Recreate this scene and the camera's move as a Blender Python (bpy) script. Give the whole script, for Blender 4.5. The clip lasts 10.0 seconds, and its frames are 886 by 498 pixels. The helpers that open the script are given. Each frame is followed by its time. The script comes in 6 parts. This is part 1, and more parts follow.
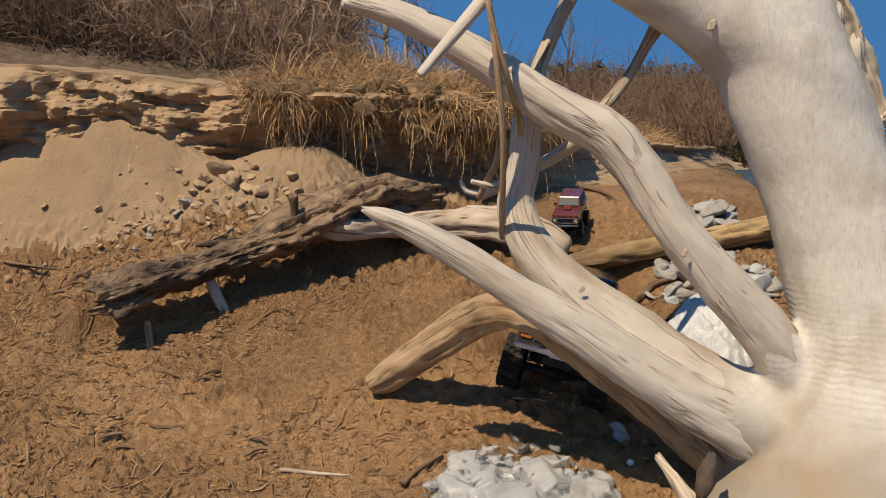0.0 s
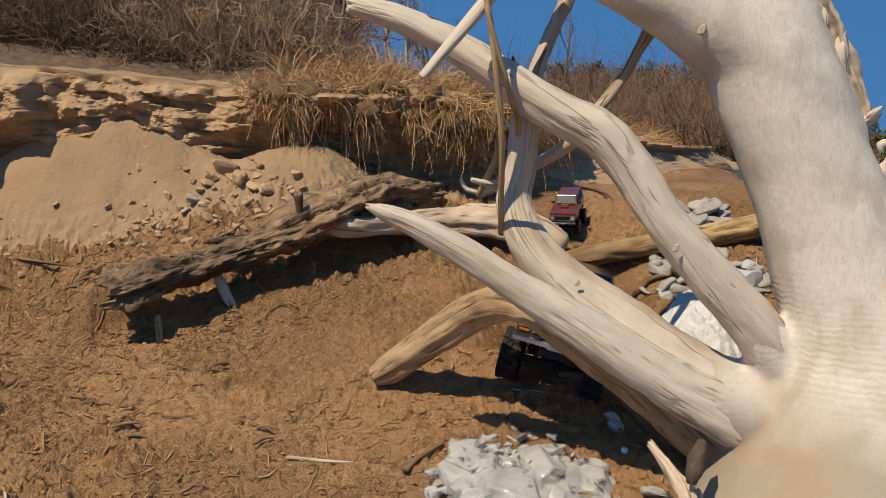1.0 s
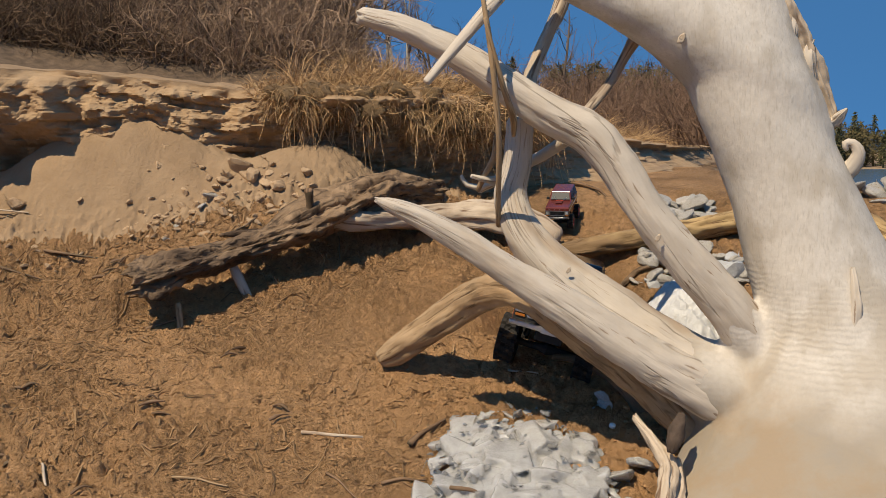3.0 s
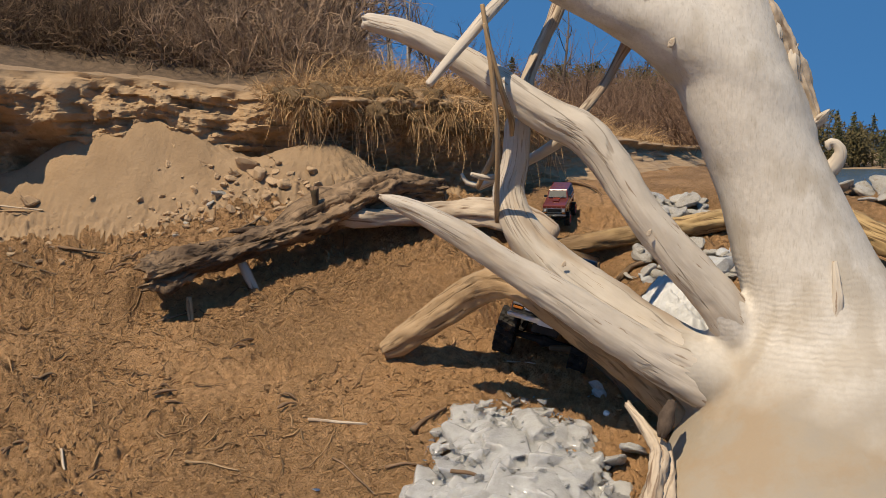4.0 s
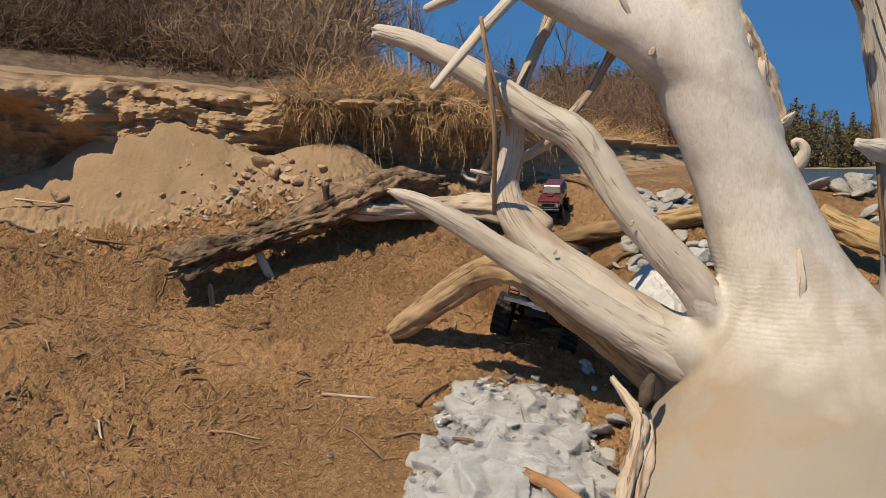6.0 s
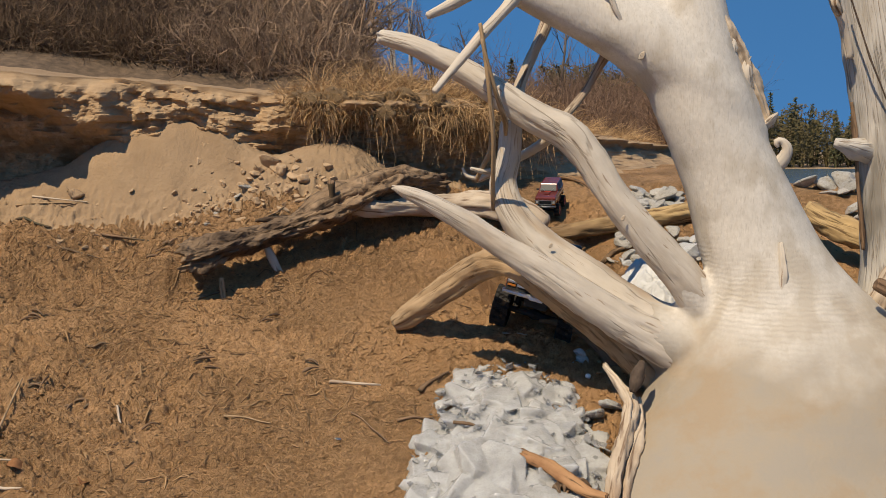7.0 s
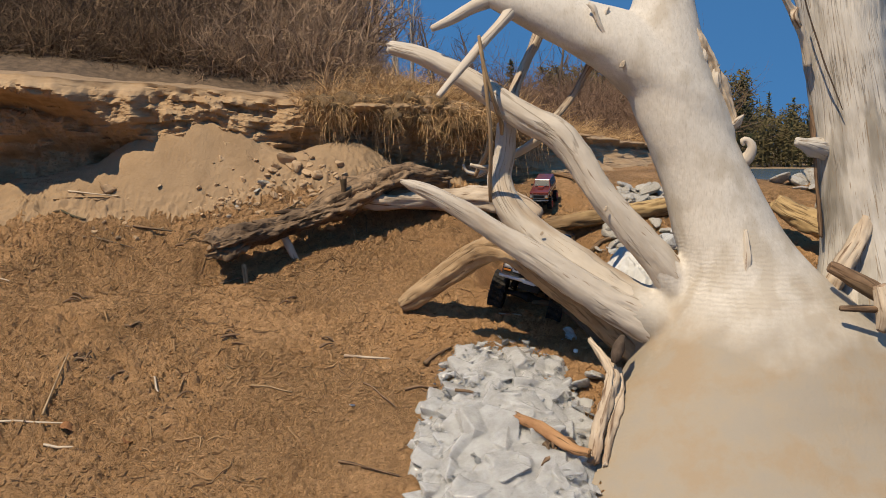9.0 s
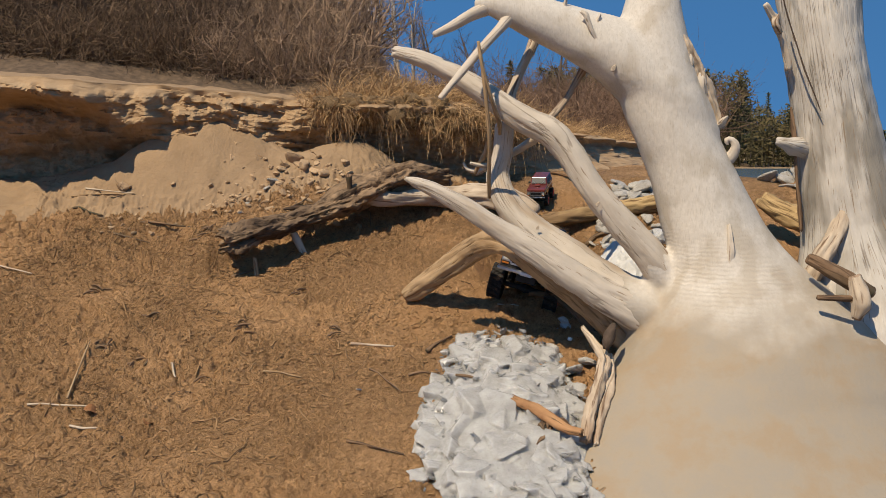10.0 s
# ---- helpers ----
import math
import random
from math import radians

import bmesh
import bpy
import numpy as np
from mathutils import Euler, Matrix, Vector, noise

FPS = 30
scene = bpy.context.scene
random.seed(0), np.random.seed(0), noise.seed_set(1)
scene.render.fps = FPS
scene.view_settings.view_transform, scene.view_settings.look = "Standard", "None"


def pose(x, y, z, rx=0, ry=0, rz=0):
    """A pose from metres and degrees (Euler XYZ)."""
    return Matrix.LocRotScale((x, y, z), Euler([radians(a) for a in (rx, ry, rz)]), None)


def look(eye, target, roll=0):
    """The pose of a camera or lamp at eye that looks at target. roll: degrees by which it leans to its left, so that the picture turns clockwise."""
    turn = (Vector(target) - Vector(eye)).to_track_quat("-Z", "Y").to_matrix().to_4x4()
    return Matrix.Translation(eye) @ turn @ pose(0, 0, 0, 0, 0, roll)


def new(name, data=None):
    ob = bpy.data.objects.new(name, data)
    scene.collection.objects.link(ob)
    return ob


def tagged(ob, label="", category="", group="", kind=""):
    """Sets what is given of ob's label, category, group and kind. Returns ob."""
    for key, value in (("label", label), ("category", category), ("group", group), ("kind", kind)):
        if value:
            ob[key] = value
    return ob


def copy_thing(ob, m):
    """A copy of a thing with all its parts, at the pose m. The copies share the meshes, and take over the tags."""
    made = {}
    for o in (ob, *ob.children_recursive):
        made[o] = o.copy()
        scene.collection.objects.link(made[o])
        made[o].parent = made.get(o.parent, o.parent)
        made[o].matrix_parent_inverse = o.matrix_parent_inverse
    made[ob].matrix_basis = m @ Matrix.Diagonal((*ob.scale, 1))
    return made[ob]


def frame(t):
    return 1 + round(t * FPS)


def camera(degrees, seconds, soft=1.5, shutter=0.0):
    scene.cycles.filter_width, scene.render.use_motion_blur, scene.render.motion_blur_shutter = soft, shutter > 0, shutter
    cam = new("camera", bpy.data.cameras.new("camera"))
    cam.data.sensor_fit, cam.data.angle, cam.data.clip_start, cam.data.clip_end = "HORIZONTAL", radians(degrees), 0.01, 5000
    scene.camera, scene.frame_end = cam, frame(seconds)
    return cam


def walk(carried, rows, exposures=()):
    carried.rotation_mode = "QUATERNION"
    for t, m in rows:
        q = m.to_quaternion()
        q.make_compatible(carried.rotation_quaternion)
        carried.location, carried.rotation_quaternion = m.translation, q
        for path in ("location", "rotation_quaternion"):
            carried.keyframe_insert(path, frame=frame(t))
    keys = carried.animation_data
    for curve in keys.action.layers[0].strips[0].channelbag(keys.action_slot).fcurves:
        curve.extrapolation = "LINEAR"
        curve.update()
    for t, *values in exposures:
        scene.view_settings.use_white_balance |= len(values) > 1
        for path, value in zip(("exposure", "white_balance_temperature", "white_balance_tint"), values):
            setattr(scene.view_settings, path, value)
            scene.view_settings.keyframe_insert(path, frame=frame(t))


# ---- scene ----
# The camera draws straight back on a level line, its heading fixed.
cam = camera(47.07, 10.0, soft=0.9)
EYE = 0.9
TRACK = [
    (0.0, 0.4178),
    (0.5, 0.3842),
    (1.0, 0.3489),
    (1.5, 0.3113),
    (2.0, 0.2732),
    (2.5, 0.2324),
    (4.0, 0.0990),
    (4.5, 0.0516),
    (5.0, 0.0000),
    (5.5, -0.0527),
    (7.0, -0.2288),
    (7.5, -0.2960),
    (8.0, -0.3638),
    (8.5, -0.4366),
    (9.0, -0.5124),
    (9.5, -0.5954),
    (10.0, -0.6702),
]
walk(cam, [(t, pose(0.0, y, EYE, 90 - 6.56, 0, 1.42)) for t, y in TRACK])

# ---- light ----
SUN_FROM = Vector((-0.34, -0.48, 0.81)).normalized()
world = bpy.data.worlds.new("world")
scene.world = world
world.use_nodes = True
wt = world.node_tree
sky = wt.nodes.new("ShaderNodeTexSky")
sky.sky_type = "NISHITA"
sky.sun_disc = False
sky.sun_elevation = math.asin(SUN_FROM.z)
sky.sun_rotation = math.atan2(SUN_FROM.x, SUN_FROM.y)
sky.altitude = 3000
sky.air_density, sky.dust_density, sky.ozone_density = 1.0, 0.0, 1.6
background = wt.nodes["Background"]
background.inputs["Strength"].default_value = 0.15
# the sky lookup is raised so the camera's view near the horizon gets a deeper blue
wc = wt.nodes.new("ShaderNodeTexCoord")
lift = wt.nodes.new("ShaderNodeVectorMath")
lift.operation = "ADD"
lift.inputs[1].default_value = (0, 0, 0.60)
wt.links.new(wc.outputs["Generated"], lift.inputs[0])
wt.links.new(lift.outputs[0], sky.inputs[0])
clear = wt.nodes.new("ShaderNodeMix")
clear.data_type, clear.blend_type = "RGBA", "MULTIPLY"
clear.inputs["Factor"].default_value = 1.0
clear.inputs["B"].default_value = (0.53, 1.0, 1.13, 1)
wt.links.new(sky.outputs[0], clear.inputs["A"])
wt.links.new(clear.outputs["Result"], background.inputs[0])
sun_data = bpy.data.lights.new("sun", "SUN")
sun_data.energy, sun_data.angle, sun_data.color = 4.15, radians(0.5), (1.0, 0.85, 0.635)
sun = new("sun", sun_data)
sun.matrix_world = look(SUN_FROM * 20, (0, 0, 0))
scene.view_settings.exposure = 0.36


# ---- materials ----
def material(name, dark, light, scale=20.0, rough=0.85, bump=0.3, bump_scale=80.0, coords="Object",
             stretch=(1, 1, 1), patch=None, patch_scale=3.0, patch_at=0.55, metal=0.0, per_piece=0.0, spec=0.3, bump_depth=0.01):
    """Two scales of colour noise, an optional patch colour, fine relief."""
    m = bpy.data.materials.new(name)
    m.use_nodes = True
    nt = m.node_tree
    N, L = nt.nodes, nt.links
    b = N["Principled BSDF"]
    tc = N.new("ShaderNodeTexCoord")
    mp = N.new("ShaderNodeMapping")
    mp.inputs["Scale"].default_value = stretch
    L.new(tc.outputs[coords], mp.inputs[0])
    n1 = N.new("ShaderNodeTexNoise")
    n1.inputs["Scale"].default_value, n1.inputs["Detail"].default_value, n1.inputs["Roughness"].default_value = scale, 6, 0.65
    L.new(mp.outputs[0], n1.inputs[0])
    ramp = N.new("ShaderNodeValToRGB")
    ramp.color_ramp.elements[0].position, ramp.color_ramp.elements[1].position = 0.32, 0.68
    ramp.color_ramp.elements[0].color, ramp.color_ramp.elements[1].color = (*dark, 1), (*light, 1)
    L.new(n1.outputs[0], ramp.inputs[0])
    colour = ramp.outputs[0]
    if patch:
        n2 = N.new("ShaderNodeTexNoise")
        n2.inputs["Scale"].default_value, n2.inputs["Detail"].default_value = patch_scale, 5
        L.new(mp.outputs[0], n2.inputs[0])
        r2 = N.new("ShaderNodeValToRGB")
        r2.color_ramp.elements[0].position, r2.color_ramp.elements[1].position = patch_at, patch_at + 0.12
        L.new(n2.outputs[0], r2.inputs[0])
        mx = N.new("ShaderNodeMix")
        mx.data_type = "RGBA"
        L.new(r2.outputs[0], mx.inputs["Factor"])
        L.new(colour, mx.inputs["A"])
        mx.inputs["B"].default_value = (*patch, 1)
        colour = mx.outputs["Result"]
    if per_piece:
        oi = N.new("ShaderNodeObjectInfo")
        mr = N.new("ShaderNodeMapRange")
        mr.inputs["To Min"].default_value, mr.inputs["To Max"].default_value = 1 - per_piece, 1 + per_piece
        L.new(oi.outputs["Random"], mr.inputs[0])
        hs = N.new("ShaderNodeHueSaturation")
        L.new(mr.outputs[0], hs.inputs["Value"])
        L.new(colour, hs.inputs["Color"])
        colour = hs.outputs[0]
    L.new(colour, b.inputs["Base Color"])
    b.inputs["Roughness"].default_value, b.inputs["Metallic"].default_value = rough, metal
    b.inputs["Specular IOR Level"].default_value = spec
    if bump:
        n3 = N.new("ShaderNodeTexNoise")
        n3.inputs["Scale"].default_value, n3.inputs["Detail"].default_value, n3.inputs["Roughness"].default_value = bump_scale, 5, 0.7
        L.new(mp.outputs[0], n3.inputs[0])
        bp = N.new("ShaderNodeBump")
        bp.inputs["Strength"].default_value, bp.inputs["Distance"].default_value = bump, bump_depth
        L.new(n3.outputs[0], bp.inputs["Height"])
        L.new(bp.outputs[0], b.inputs["Normal"])
    return m


def drying_cracks(m, normal, line, stretch=(22, 1.7, 1), amount=0.55):
    """Thin wandering cracks along the grain, in patches, cut into colour and relief."""
    N, L = m.node_tree.nodes, m.node_tree.links
    b = N["Principled BSDF"]
    tc, mp = N.new("ShaderNodeTexCoord"), N.new("ShaderNodeMapping")
    mp.inputs["Scale"].default_value = stretch
    L.new(tc.outputs["UV"], mp.inputs[0])
    n = N.new("ShaderNodeTexNoise")
    n.inputs["Scale"].default_value, n.inputs["Detail"].default_value, n.inputs["Distortion"].default_value = 1.0, 4, 0.5
    L.new(mp.outputs[0], n.inputs[0])
    off = N.new("ShaderNodeMath")
    off.operation = "SUBTRACT"
    L.new(n.outputs[0], off.inputs[0])
    off.inputs[1].default_value = 0.5
    size = N.new("ShaderNodeMath")
    size.operation = "ABSOLUTE"
    L.new(off.outputs[0], size.inputs[0])
    cut = N.new("ShaderNodeMapRange")
    cut.inputs["From Min"].default_value, cut.inputs["From Max"].default_value = 0.016, 0.004
    cut.inputs["To Max"].default_value = amount
    L.new(size.outputs[0], cut.inputs[0])
    where = N.new("ShaderNodeTexNoise")
    where.inputs["Scale"].default_value, where.inputs["Detail"].default_value = 7.0, 4
    L.new(tc.outputs["Object"], where.inputs[0])
    patch = N.new("ShaderNodeMapRange")
    patch.inputs["From Min"].default_value, patch.inputs["From Max"].default_value = 0.44, 0.56
    L.new(where.outputs[0], patch.inputs[0])
    both = N.new("ShaderNodeMath")
    both.operation = "MULTIPLY"
    L.new(cut.outputs[0], both.inputs[0])
    L.new(patch.outputs[0], both.inputs[1])
    mx = N.new("ShaderNodeMix")
    mx.data_type = "RGBA"
    L.new(both.outputs[0], mx.inputs["Factor"])
    L.new(b.inputs["Base Color"].links[0].from_socket, mx.inputs["A"])
    mx.inputs["B"].default_value = (line[0] * 0.6, line[1] * 0.6, line[2] * 0.6, 1)
    L.new(mx.outputs["Result"], b.inputs["Base Color"])
    bp = N.new("ShaderNodeBump")
    bp.invert = True
    bp.inputs["Strength"].default_value, bp.inputs["Distance"].default_value = 0.8, 0.003
    L.new(both.outputs[0], bp.inputs["Height"])
    L.new(normal, bp.inputs["Normal"])
    L.new(bp.outputs[0], b.inputs["Normal"])


def bleached_wood(name, dark, light, stain, stain_at=0.62, crack=0.55, line=(0.16, 0.12, 0.08), relief=0.004, grain=(150, 13)):
    """Weathered wood whose grain and cracks run along the limb (UV: metres round, metres along)."""
    m = material(name, dark, light, scale=9.0, rough=0.75, bump=0.0, coords="UV", stretch=(3.2, 1.3, 1), patch=stain, patch_scale=2.2, patch_at=stain_at, spec=0.25)
    nt = m.node_tree
    N, L = nt.nodes, nt.links
    b = N["Principled BSDF"]
    tc = N.new("ShaderNodeTexCoord")
    mp = N.new("ShaderNodeMapping")
    mp.inputs["Scale"].default_value = (*grain, 1)
    L.new(tc.outputs["UV"], mp.inputs[0])
    warp = N.new("ShaderNodeTexNoise")
    warp.inputs["Scale"].default_value, warp.inputs["Detail"].default_value, warp.inputs["Distortion"].default_value = 1.0, 8, 0.6
    L.new(mp.outputs[0], warp.inputs[0])
    r = N.new("ShaderNodeValToRGB")
    r.color_ramp.elements[0].position, r.color_ramp.elements[1].position = 0.33, 0.33 + 0.2 * crack
    L.new(warp.outputs[0], r.inputs[0])
    mx = N.new("ShaderNodeMix")
    mx.data_type = "RGBA"
    L.new(r.outputs[0], mx.inputs["Factor"])
    mx.inputs["A"].default_value = (*line, 1)
    old = b.inputs["Base Color"].links[0].from_socket
    L.new(old, mx.inputs["B"])
    L.new(mx.outputs["Result"], b.inputs["Base Color"])
    bp = N.new("ShaderNodeBump")
    bp.inputs["Strength"].default_value, bp.inputs["Distance"].default_value = min(1.0, relief * 110), relief
    L.new(warp.outputs[0], bp.inputs["Height"])
    drying_cracks(m, bp.outputs[0], line)
    return m


def dimmed_tan_boss(m):
    """The boss below the collar is tan, with greyer patches, and its colour is darkened to offset the sun on it; the
    edge of the colour is ragged.
    """
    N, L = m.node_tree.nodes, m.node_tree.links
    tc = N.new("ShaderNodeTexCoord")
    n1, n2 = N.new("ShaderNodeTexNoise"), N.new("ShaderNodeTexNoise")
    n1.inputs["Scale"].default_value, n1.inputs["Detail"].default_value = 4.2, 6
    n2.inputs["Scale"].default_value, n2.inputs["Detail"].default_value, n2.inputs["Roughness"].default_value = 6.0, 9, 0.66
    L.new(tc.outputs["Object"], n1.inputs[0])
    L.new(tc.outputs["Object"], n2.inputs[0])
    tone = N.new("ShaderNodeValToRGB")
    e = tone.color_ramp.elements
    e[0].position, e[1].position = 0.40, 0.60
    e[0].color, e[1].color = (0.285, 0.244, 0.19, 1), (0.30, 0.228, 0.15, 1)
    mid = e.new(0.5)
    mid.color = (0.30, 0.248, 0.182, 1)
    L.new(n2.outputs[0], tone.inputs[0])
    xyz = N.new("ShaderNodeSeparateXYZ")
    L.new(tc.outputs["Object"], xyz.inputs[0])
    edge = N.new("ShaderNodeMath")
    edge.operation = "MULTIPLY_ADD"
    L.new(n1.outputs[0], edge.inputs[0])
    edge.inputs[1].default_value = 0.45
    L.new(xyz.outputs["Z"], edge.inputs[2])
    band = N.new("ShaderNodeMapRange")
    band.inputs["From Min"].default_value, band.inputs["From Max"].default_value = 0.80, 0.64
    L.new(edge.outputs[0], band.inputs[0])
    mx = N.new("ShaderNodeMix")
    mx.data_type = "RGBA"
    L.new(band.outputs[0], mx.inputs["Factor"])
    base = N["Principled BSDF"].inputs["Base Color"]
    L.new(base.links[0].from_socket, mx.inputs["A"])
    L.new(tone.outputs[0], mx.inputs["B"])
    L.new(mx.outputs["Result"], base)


def wrinkle(m):
    """Fine pits along the grain, and shallow wrinkles round the collar."""
    N, L = m.node_tree.nodes, m.node_tree.links
    tc = N.new("ShaderNodeTexCoord")
    mp = N.new("ShaderNodeMapping")
    mp.inputs["Scale"].default_value = (1, 1, 0.65)
    L.new(tc.outputs["Object"], mp.inputs[0])
    pits = N.new("ShaderNodeTexNoise")
    pits.inputs["Scale"].default_value, pits.inputs["Detail"].default_value = 110, 6
    L.new(mp.outputs[0], pits.inputs[0])
    wave = N.new("ShaderNodeTexWave")
    wave.bands_direction = "Z"
    wave.inputs["Scale"].default_value, wave.inputs["Distortion"].default_value = 31, 5
    wave.inputs["Detail"].default_value, wave.inputs["Detail Scale"].default_value = 4, 1.5
    L.new(tc.outputs["Object"], wave.inputs[0])
    where = N.new("ShaderNodeTexNoise")
    where.inputs["Scale"].default_value = 3.5
    L.new(tc.outputs["Object"], where.inputs[0])
    keep = N.new("ShaderNodeMapRange")
    keep.inputs["From Min"].default_value, keep.inputs["From Max"].default_value = 0.46, 0.66
    L.new(where.outputs[0], keep.inputs[0])
    xyz = N.new("ShaderNodeSeparateXYZ")
    L.new(tc.outputs["Object"], xyz.inputs[0])
    band = N.new("ShaderNodeMapRange")
    band.inputs["From Min"].default_value, band.inputs["From Max"].default_value = 0.70, 0.60
    L.new(xyz.outputs["Z"], band.inputs[0])
    both = N.new("ShaderNodeMath")
    both.operation = "MULTIPLY"
    foot = N.new("ShaderNodeMapRange")
    foot.inputs["From Min"].default_value, foot.inputs["From Max"].default_value = 0.44, 0.54
    foot.inputs["To Min"].default_value = 0.1
    L.new(xyz.outputs["Z"], foot.inputs[0])
    ring = N.new("ShaderNodeMath")
    ring.operation = "MULTIPLY"
    L.new(foot.outputs[0], ring.inputs[0])
    L.new(keep.outputs[0], ring.inputs[1])
    L.new(band.outputs[0], both.inputs[0])
    L.new(ring.outputs[0], both.inputs[1])
    mul = N.new("ShaderNodeMath")
    mul.operation = "MULTIPLY"
    L.new(wave.outputs["Fac"], mul.inputs[0])
    L.new(both.outputs[0], mul.inputs[1])
    sm = N.new("ShaderNodeMapping")
    sm.inputs["Scale"].default_value = (1, 1, 0.16)
    sm.inputs["Rotation"].default_value = (0, 0.35, 0)
    L.new(tc.outputs["Object"], sm.inputs[0])
    lines = N.new("ShaderNodeTexNoise")
    lines.inputs["Scale"].default_value, lines.inputs["Detail"].default_value = 330, 9
    L.new(sm.outputs[0], lines.inputs[0])
    lr = N.new("ShaderNodeMapRange")
    lr.inputs["From Min"].default_value, lr.inputs["From Max"].default_value = 0.47, 0.30
    lr.inputs["To Max"].default_value = 0.26
    clean = N.new("ShaderNodeMapRange")
    clean.inputs["From Min"].default_value, clean.inputs["From Max"].default_value = 0.50, 0.66
    L.new(xyz.outputs["Z"], clean.inputs[0])
    streak = N.new("ShaderNodeMath")
    streak.operation = "MULTIPLY"
    L.new(lr.outputs[0], streak.inputs[0])
    L.new(clean.outputs[0], streak.inputs[1])
    L.new(lines.outputs[0], lr.inputs[0])
    lm = N.new("ShaderNodeMix")
    lm.data_type = "RGBA"
    L.new(streak.outputs[0], lm.inputs["Factor"])
    base = N["Principled BSDF"].inputs["Base Color"]
    L.new(base.links[0].from_socket, lm.inputs["A"])
    lm.inputs["B"].default_value = (0.24, 0.19, 0.14, 1)
    L.new(lm.outputs["Result"], base)
    b1, b2 = N.new("ShaderNodeBump"), N.new("ShaderNodeBump")
    b1.inputs["Strength"].default_value, b1.inputs["Distance"].default_value = 0.4, 0.003
    b2.inputs["Strength"].default_value, b2.inputs["Distance"].default_value = 0.34, 0.003
    L.new(pits.outputs[0], b1.inputs["Height"])
    L.new(mul.outputs[0], b2.inputs["Height"])
    L.new(b1.outputs[0], b2.inputs["Normal"])
    dents = N.new("ShaderNodeTexNoise")
    dents.inputs["Scale"].default_value, dents.inputs["Detail"].default_value, dents.inputs["Distortion"].default_value = 8, 3, 1.2
    L.new(tc.outputs["Object"], dents.inputs[0])
    b3 = N.new("ShaderNodeBump")
    b3.inputs["Strength"].default_value, b3.inputs["Distance"].default_value = 0.05, 0.02
    L.new(dents.outputs[0], b3.inputs["Height"])
    L.new(b3.outputs[0], b1.inputs["Normal"])
    L.new(b2.outputs[0], N["Principled BSDF"].inputs["Normal"])


M_SAND = material("damp_sand", (0.325, 0.183, 0.081), (0.59, 0.346, 0.165), 60, 0.95, 1.0, 260, patch=(0.47, 0.268, 0.122), patch_scale=5, patch_at=0.54, bump_depth=0.009)


def crumble(m, coarse, fine, depth):
    """A second, coarser relief under the grain."""
    N, L = m.node_tree.nodes, m.node_tree.links
    tc, mp = N.new("ShaderNodeTexCoord"), N.new("ShaderNodeMapping")
    mp.inputs["Scale"].default_value = (1, 1.9, 1)
    L.new(tc.outputs["Object"], mp.inputs[0])
    n = N.new("ShaderNodeTexNoise")
    n.inputs["Scale"].default_value, n.inputs["Detail"].default_value, n.inputs["Roughness"].default_value, n.inputs["Distortion"].default_value = coarse, 9, 0.72, fine
    L.new(mp.outputs[0], n.inputs[0])
    where = N.new("ShaderNodeTexNoise")
    where.inputs["Scale"].default_value, where.inputs["Detail"].default_value = 3.2, 4
    L.new(tc.outputs["Object"], where.inputs[0])
    amount = N.new("ShaderNodeMapRange")
    amount.inputs["From Min"].default_value, amount.inputs["From Max"].default_value = 0.40, 0.58
    amount.inputs["To Min"].default_value, amount.inputs["To Max"].default_value = 0.6, 1.0
    L.new(where.outputs[0], amount.inputs[0])
    bp = N.new("ShaderNodeBump")
    bp.inputs["Distance"].default_value = depth
    L.new(amount.outputs[0], bp.inputs["Strength"])
    L.new(n.outputs[0], bp.inputs["Height"])
    b = N["Principled BSDF"]
    if b.inputs["Normal"].links:
        L.new(b.inputs["Normal"].links[0].from_socket, bp.inputs["Normal"])
    L.new(bp.outputs[0], b.inputs["Normal"])


crumble(M_SAND, 105, 0.6, 0.040)
M_BANK = material("bank_sand", (0.30, 0.195, 0.105), (0.42, 0.29, 0.165), 14, 0.95, 0.5, 120, stretch=(1, 1, 3.5), patch=(0.27, 0.165, 0.08), patch_scale=4, patch_at=0.6, bump_depth=0.006)
M_DRYSAND = material("dry_sand", (0.255, 0.170, 0.096), (0.335, 0.231, 0.135), 8, 0.95, 0.7, 110, bump_depth=0.006)
# floor under the bushes, coloured dark so gaps in the thicket look shaded
M_PLATEAU = material("dark_thicket_floor", (0.07, 0.048, 0.03), (0.17, 0.115, 0.07), 30, 0.95, 0.6, 60)
M_WOOD = bleached_wood("bleached_driftwood", (0.46, 0.39, 0.305), (0.55, 0.48, 0.39), (0.40, 0.31, 0.22), 0.58, 0.14, (0.29, 0.215, 0.15))
M_STANDING = bleached_wood("grey_white_trunk", (0.41, 0.365, 0.305), (0.53, 0.49, 0.43), (0.25, 0.222, 0.18), 0.48, 0.3, (0.25, 0.19, 0.13))
M_PALEBARK = bleached_wood("pale_peeling_bark", (0.37, 0.285, 0.20), (0.53, 0.435, 0.325), (0.26, 0.165, 0.10), 0.55, 0.6, (0.16, 0.10, 0.06))
M_STICK = bleached_wood("orange_brown_stick", (0.22, 0.105, 0.045), (0.42, 0.235, 0.11), (0.12, 0.07, 0.035), 0.56, 0.4, (0.07, 0.04, 0.02))
# dark brown that paints the shade inside a hole and a crack
M_GAPSHADE = material("gap_shade", (0.05, 0.035, 0.025), (0.10, 0.07, 0.05), 60, 0.95, 0.3, 120)
